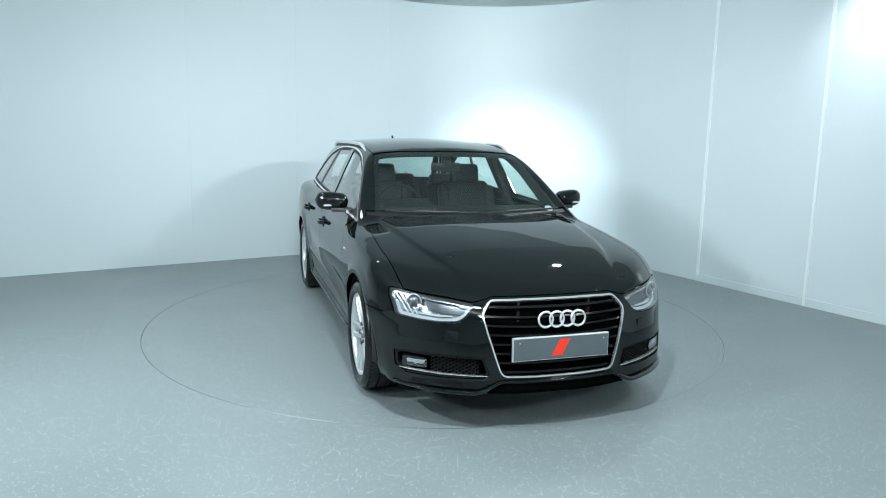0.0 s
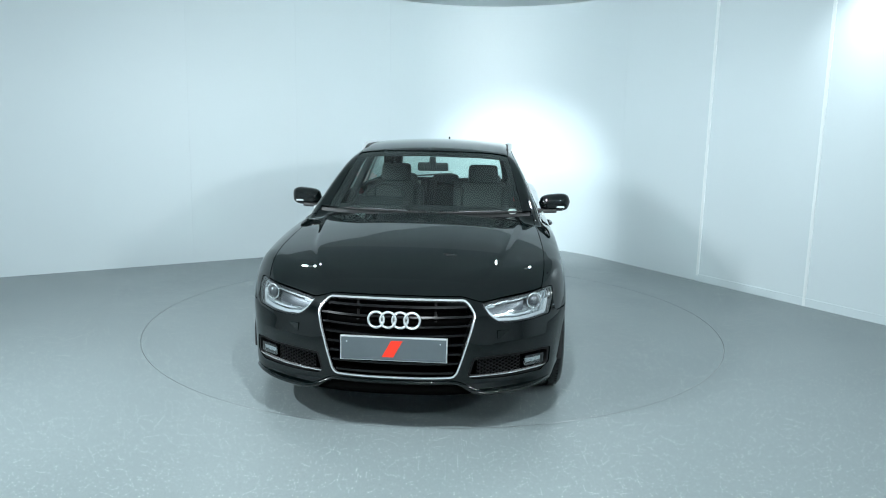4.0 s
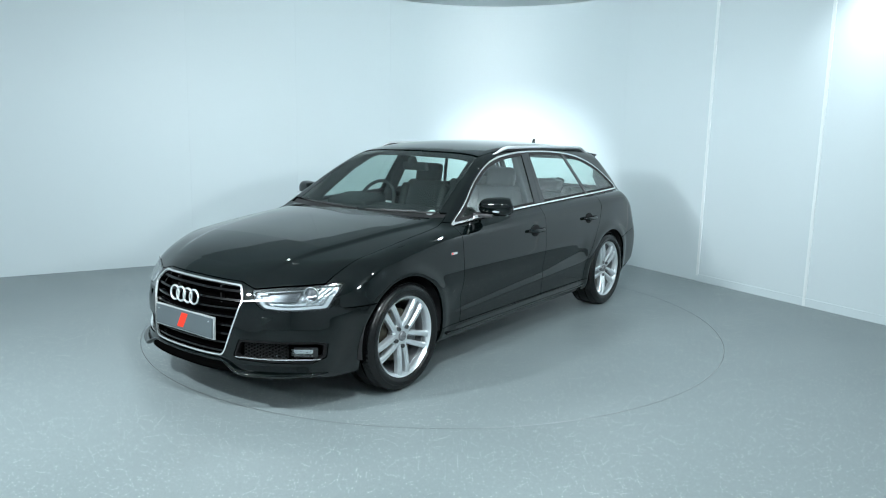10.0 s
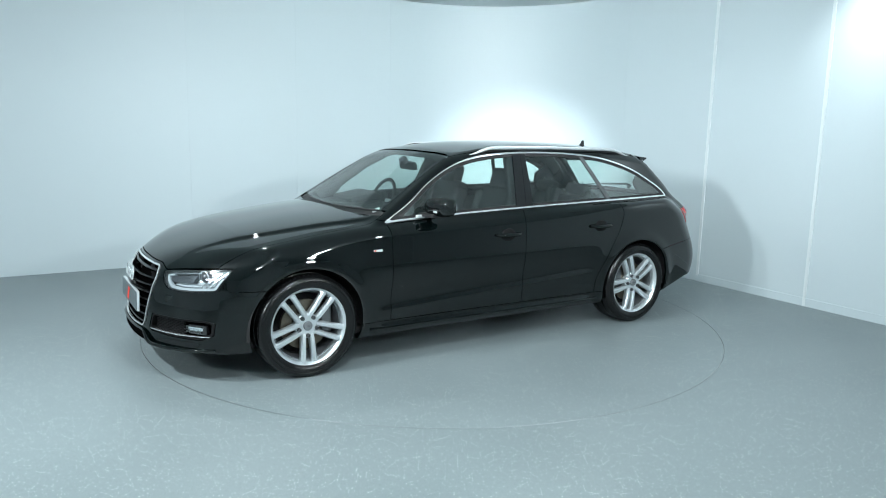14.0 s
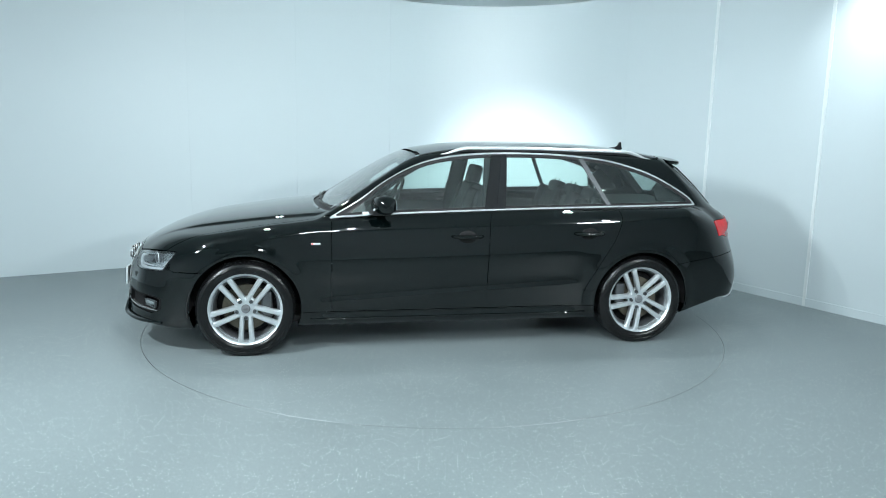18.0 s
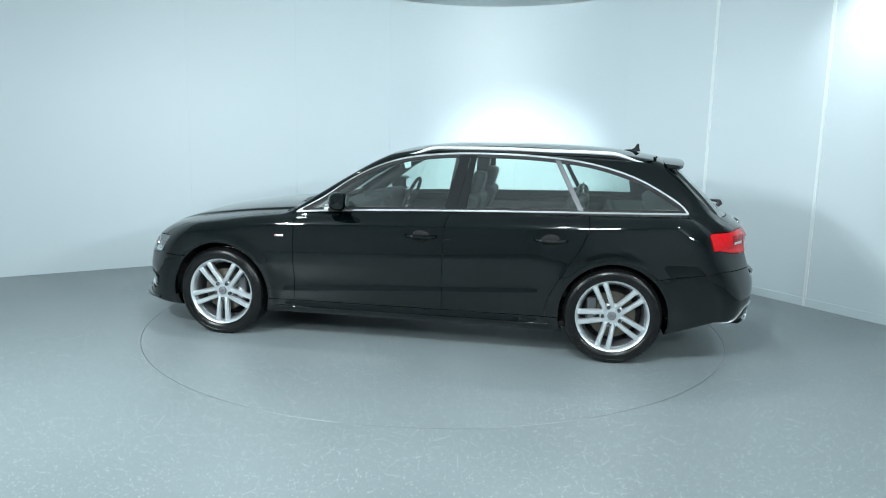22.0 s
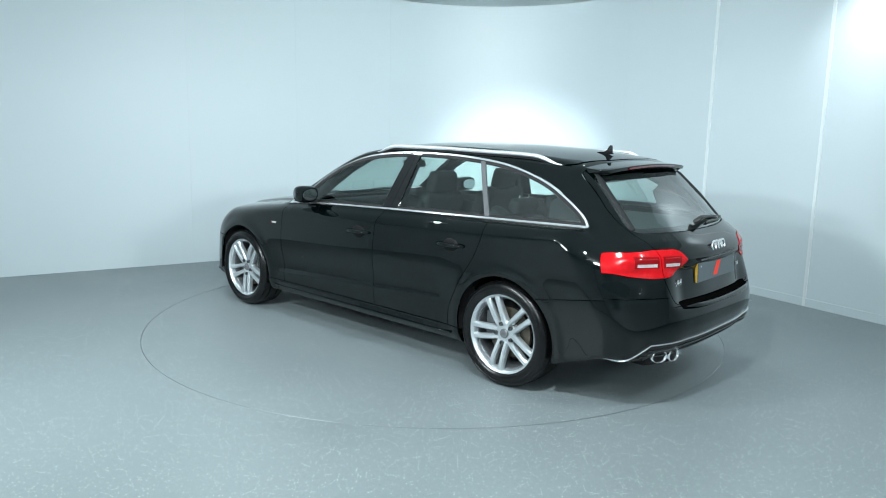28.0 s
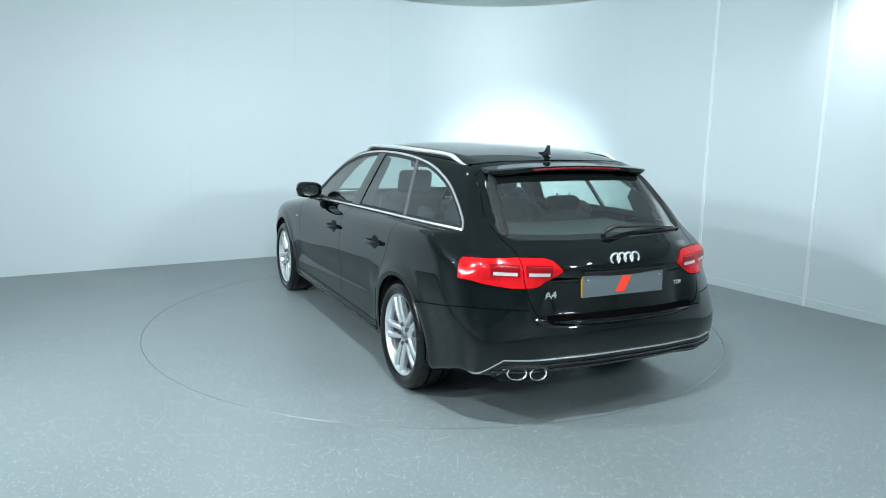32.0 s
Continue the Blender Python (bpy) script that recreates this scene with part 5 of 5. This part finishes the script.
    part("brake_disc", lathe([(0.075, 0.030), (0.155, 0.030), (0.157, 0.028), (0.157, 0.008), (0.155, 0.006), (0.075, 0.006)], 64, True), BRAKE, rim, smooth=30)
    part("disc_bell", lathe([(0.0, 0.05), (0.07, 0.05), (0.078, 0.045), (0.08, 0.0)], 40), BOLT, rim, smooth=30)
    part("caliper", box((0.075, 0.07, 0.19), (-0.135 if x > 0 else 0.135, 0.012, 0.02), bevel=0.02, seg=3), BOLT, rim)
    # dark disc closes the barrel and paints the shade behind the brake
    part("barrel_shade", lathe([(0.206, -0.05), (0.0, -0.05)], 48), DARK, rim)
    return rim


wheel(AXLE, 1, -90)
wheel(-AXLE, 1, -5)
wheel(AXLE, -1, 66)
wheel(-AXLE, -1, 20)

# ---- cabin ----
def seat(x, y, back_lean, w=0.47, rear=False):
    s = part("seat", box((0.52, w, 0.16), (x + 0.06, y, 0.50), (0, -6, 0), 0.06, 4), LEATHER, car, "black leather seat", smooth=50)
    for o in (-1, 1):
        part("side_bolster", box((0.48, 0.085, 0.12), (x + 0.06, y + o * (w / 2 - 0.03), 0.56), (o * -12, -6, 0), 0.04, 3), LEATHER, s, smooth=50)
        part("back_bolster", box((0.13, 0.085, 0.46), (x - 0.245, y + o * (w / 2 - 0.035), 0.83), (0, -back_lean, 0), 0.04, 3), LEATHER, s, smooth=50)
    part("backrest", box((0.12, w - 0.06, 0.58 - 0.08 * rear), (x - 0.26, y, 0.81 - 0.05 * rear), (0, -back_lean, 0), 0.05, 4), LEATHER, s, smooth=50)
    part("headrest", box((0.09, 0.25, 0.17 - 0.07 * rear), (x - 0.355, y, 1.150 - 0.10 * rear), (0, -back_lean + 4, 0), 0.045, 4), LEATHER, s, smooth=50)
    for o in (-0.05, 0.05):
        part("headrest_post", tube([(x - 0.345, y + o, 1.0), (x - 0.36, y + o, 1.12)], 0.006, 8), CHROME, s)
    return s


for y in (0.37, -0.37):
    seat(-0.06, y, 20)
for y in (0.40, -0.40):
    seat(-0.82, y, 23, 0.48, True)
seat(-0.82, 0.0, 23, 0.32, True)
dash = part("dashboard", box((0.42, 1.40, 0.22), (0.60, 0, 0.845), (0, 6, 0), 0.06, 4), CABIN, car, "dark grey dashboard", smooth=50)
part("instrument_hood", box((0.26, 0.40, 0.09), (0.50, -0.37, 0.965), (0, 10, 0), 0.035, 3), CABIN, dash, smooth=50)
part("centre_stack", box((0.22, 0.26, 0.36), (0.42, 0, 0.76), (0, 20, 0), 0.03, 3), CABIN, dash, smooth=50)
part("tunnel", box((1.1, 0.26, 0.26), (-0.02, 0, 0.50), bevel=0.05, seg=3), CABIN, car, smooth=50)
sm = Matrix.Translation((0.275, -0.37, 0.945)) @ pose(0, 0, 0, 0, 66, 0)
steering = part("steering_wheel", ring_bm(0.178, 0.014, sm, 48, 10), CABIN, car, "black leather steering wheel", smooth=80)
part("wheel_boss", lathe([(0, 0.03), (0.06, 0.025), (0.075, 0.0), (0.06, -0.03), (0, -0.04)], 24), CABIN, steering, smooth=60).matrix_local = sm @ pose(0, 0, 0, 90, 0, 0)
for a in (0, 180, 270):
    part("wheel_spoke", box((0.13, 0.035, 0.014), (0.105, 0, 0), bevel=0.005), SATIN, steering).matrix_local = sm @ pose(0, 0, 0, 0, 0, a + 90)
rv = part("rear_view_mirror", box((0.035, 0.235, 0.065), (0.235, 0.0, 1.245), (0, 12, 0), 0.018, 3), CABIN, car, "black rear-view mirror", smooth=50)
part("mirror_stem", box((0.06, 0.05, 0.06), (0.275, 0, 1.285), (0, 30, 0), 0.015), CABIN, rv)
part("mirror_glass", box((0.004, 0.215, 0.050), (0.216, 0.0, 1.241), (0, 12, 0), 0.0015), MIRROR, rv)
part("load_cover", box((0.72, 1.20, 0.02), (-1.74, 0, 0.955), bevel=0.008), COVER, car, "grey load cover")
part("load_floor", box((0.95, 1.1, 0.05), (-1.72, 0, 0.60), bevel=0.01), CABIN, car)
part("parcel_back", box((0.05, 1.25, 0.40), (-1.35, 0, 0.78), (0, -20, 0), 0.02), CABIN, car)
lining = panel_data(BOXES["roof"], inside(SEAMS["roof"], 0.01), True)
part("headlining", panel_mesh("headlining", join_centre(*lining), LINING, -0.035, 0.0), LINING, car, "pale grey headlining cloth")
for sy in (1, -1):
    for x0, x1, z0 in ((0.72, -0.22, 0.90), (-0.30, -1.10, 0.92)):
        part("door_card", box((abs(x1 - x0), 0.05, 0.50), ((x0 + x1) / 2, sy * 0.765, z0 - 0.26), bevel=0.02), CABIN, car)
for sy in (1, -1):
    part("pillar_lining", tube([(0.70, sy * 0.690, 0.955), (0.50, sy * 0.640, 1.10), (0.32, sy * 0.592, 1.225), (0.14, sy * 0.550, 1.315), (-0.05, sy * 0.540, 1.345)], [0.05, 0.04, 0.034, 0.028, 0.02], 10), CABIN, car, "dark pillar lining", smooth=60)
    part("centre_pillar", box((0.11, 0.05, 0.62), (-0.295, sy * 0.680, 1.05), (sy * 24, -7, 0), 0.02), CABIN, car, "dark centre pillar lining")
for sy in (1, -1):
    bm = bmesh.new()
    rows_q = [[bm.verts.new((x, sy * (side_of(x, z) - d), z)) for x, z in ((-1.58, 1.03), (-1.83, 1.03), (-1.76, 1.11), (-1.65, 1.195), (-1.56, 1.12))] for d in (0.035, 0.06)]
    bm.faces.new(rows_q[0])
    bm.faces.new(rows_q[1][::-1])
    for k in range(5):
        bm.faces.new((rows_q[0][k], rows_q[0][(k + 1) % 5], rows_q[1][(k + 1) % 5], rows_q[1][k]))
    bmesh.ops.recalc_face_normals(bm, faces=bm.faces)
    part("quarter_lining", bm, CABIN, car, "dark lining behind the quarter window")
for sy in (1, -1):
    part("rear_pillar_lining", tube([(-2.05, sy * 0.575, 0.985), (-1.93, sy * 0.555, 1.12), (-1.80, sy * 0.520, 1.25), (-1.72, sy * 0.50, 1.305)], [0.030, 0.028, 0.026, 0.022], 10), CABIN, car, "dark rear pillar lining", smooth=60)
# ---- movement ----
OFF = (-0.0246, 0.0078)


def motions():
    """The turntable and the car on it turn together, a little over five degrees a second."""
    turns = ((0, -73.3), (2.6, -87.28), (6, -105.6), (9, -121.93), (13, -143.34), (19, -175.33), (23, -196.48), (28, -223.07), (32, -244.49))
    walk(car, [(t, pose(0, 0, 0, 0, 0, a) @ pose(-OFF[0], -OFF[1], 0)) for t, a in turns])
    walk(turntable, [(t, pose(0, 0, 0, 0, 0, a + 75)) for t, a in turns])
motions()
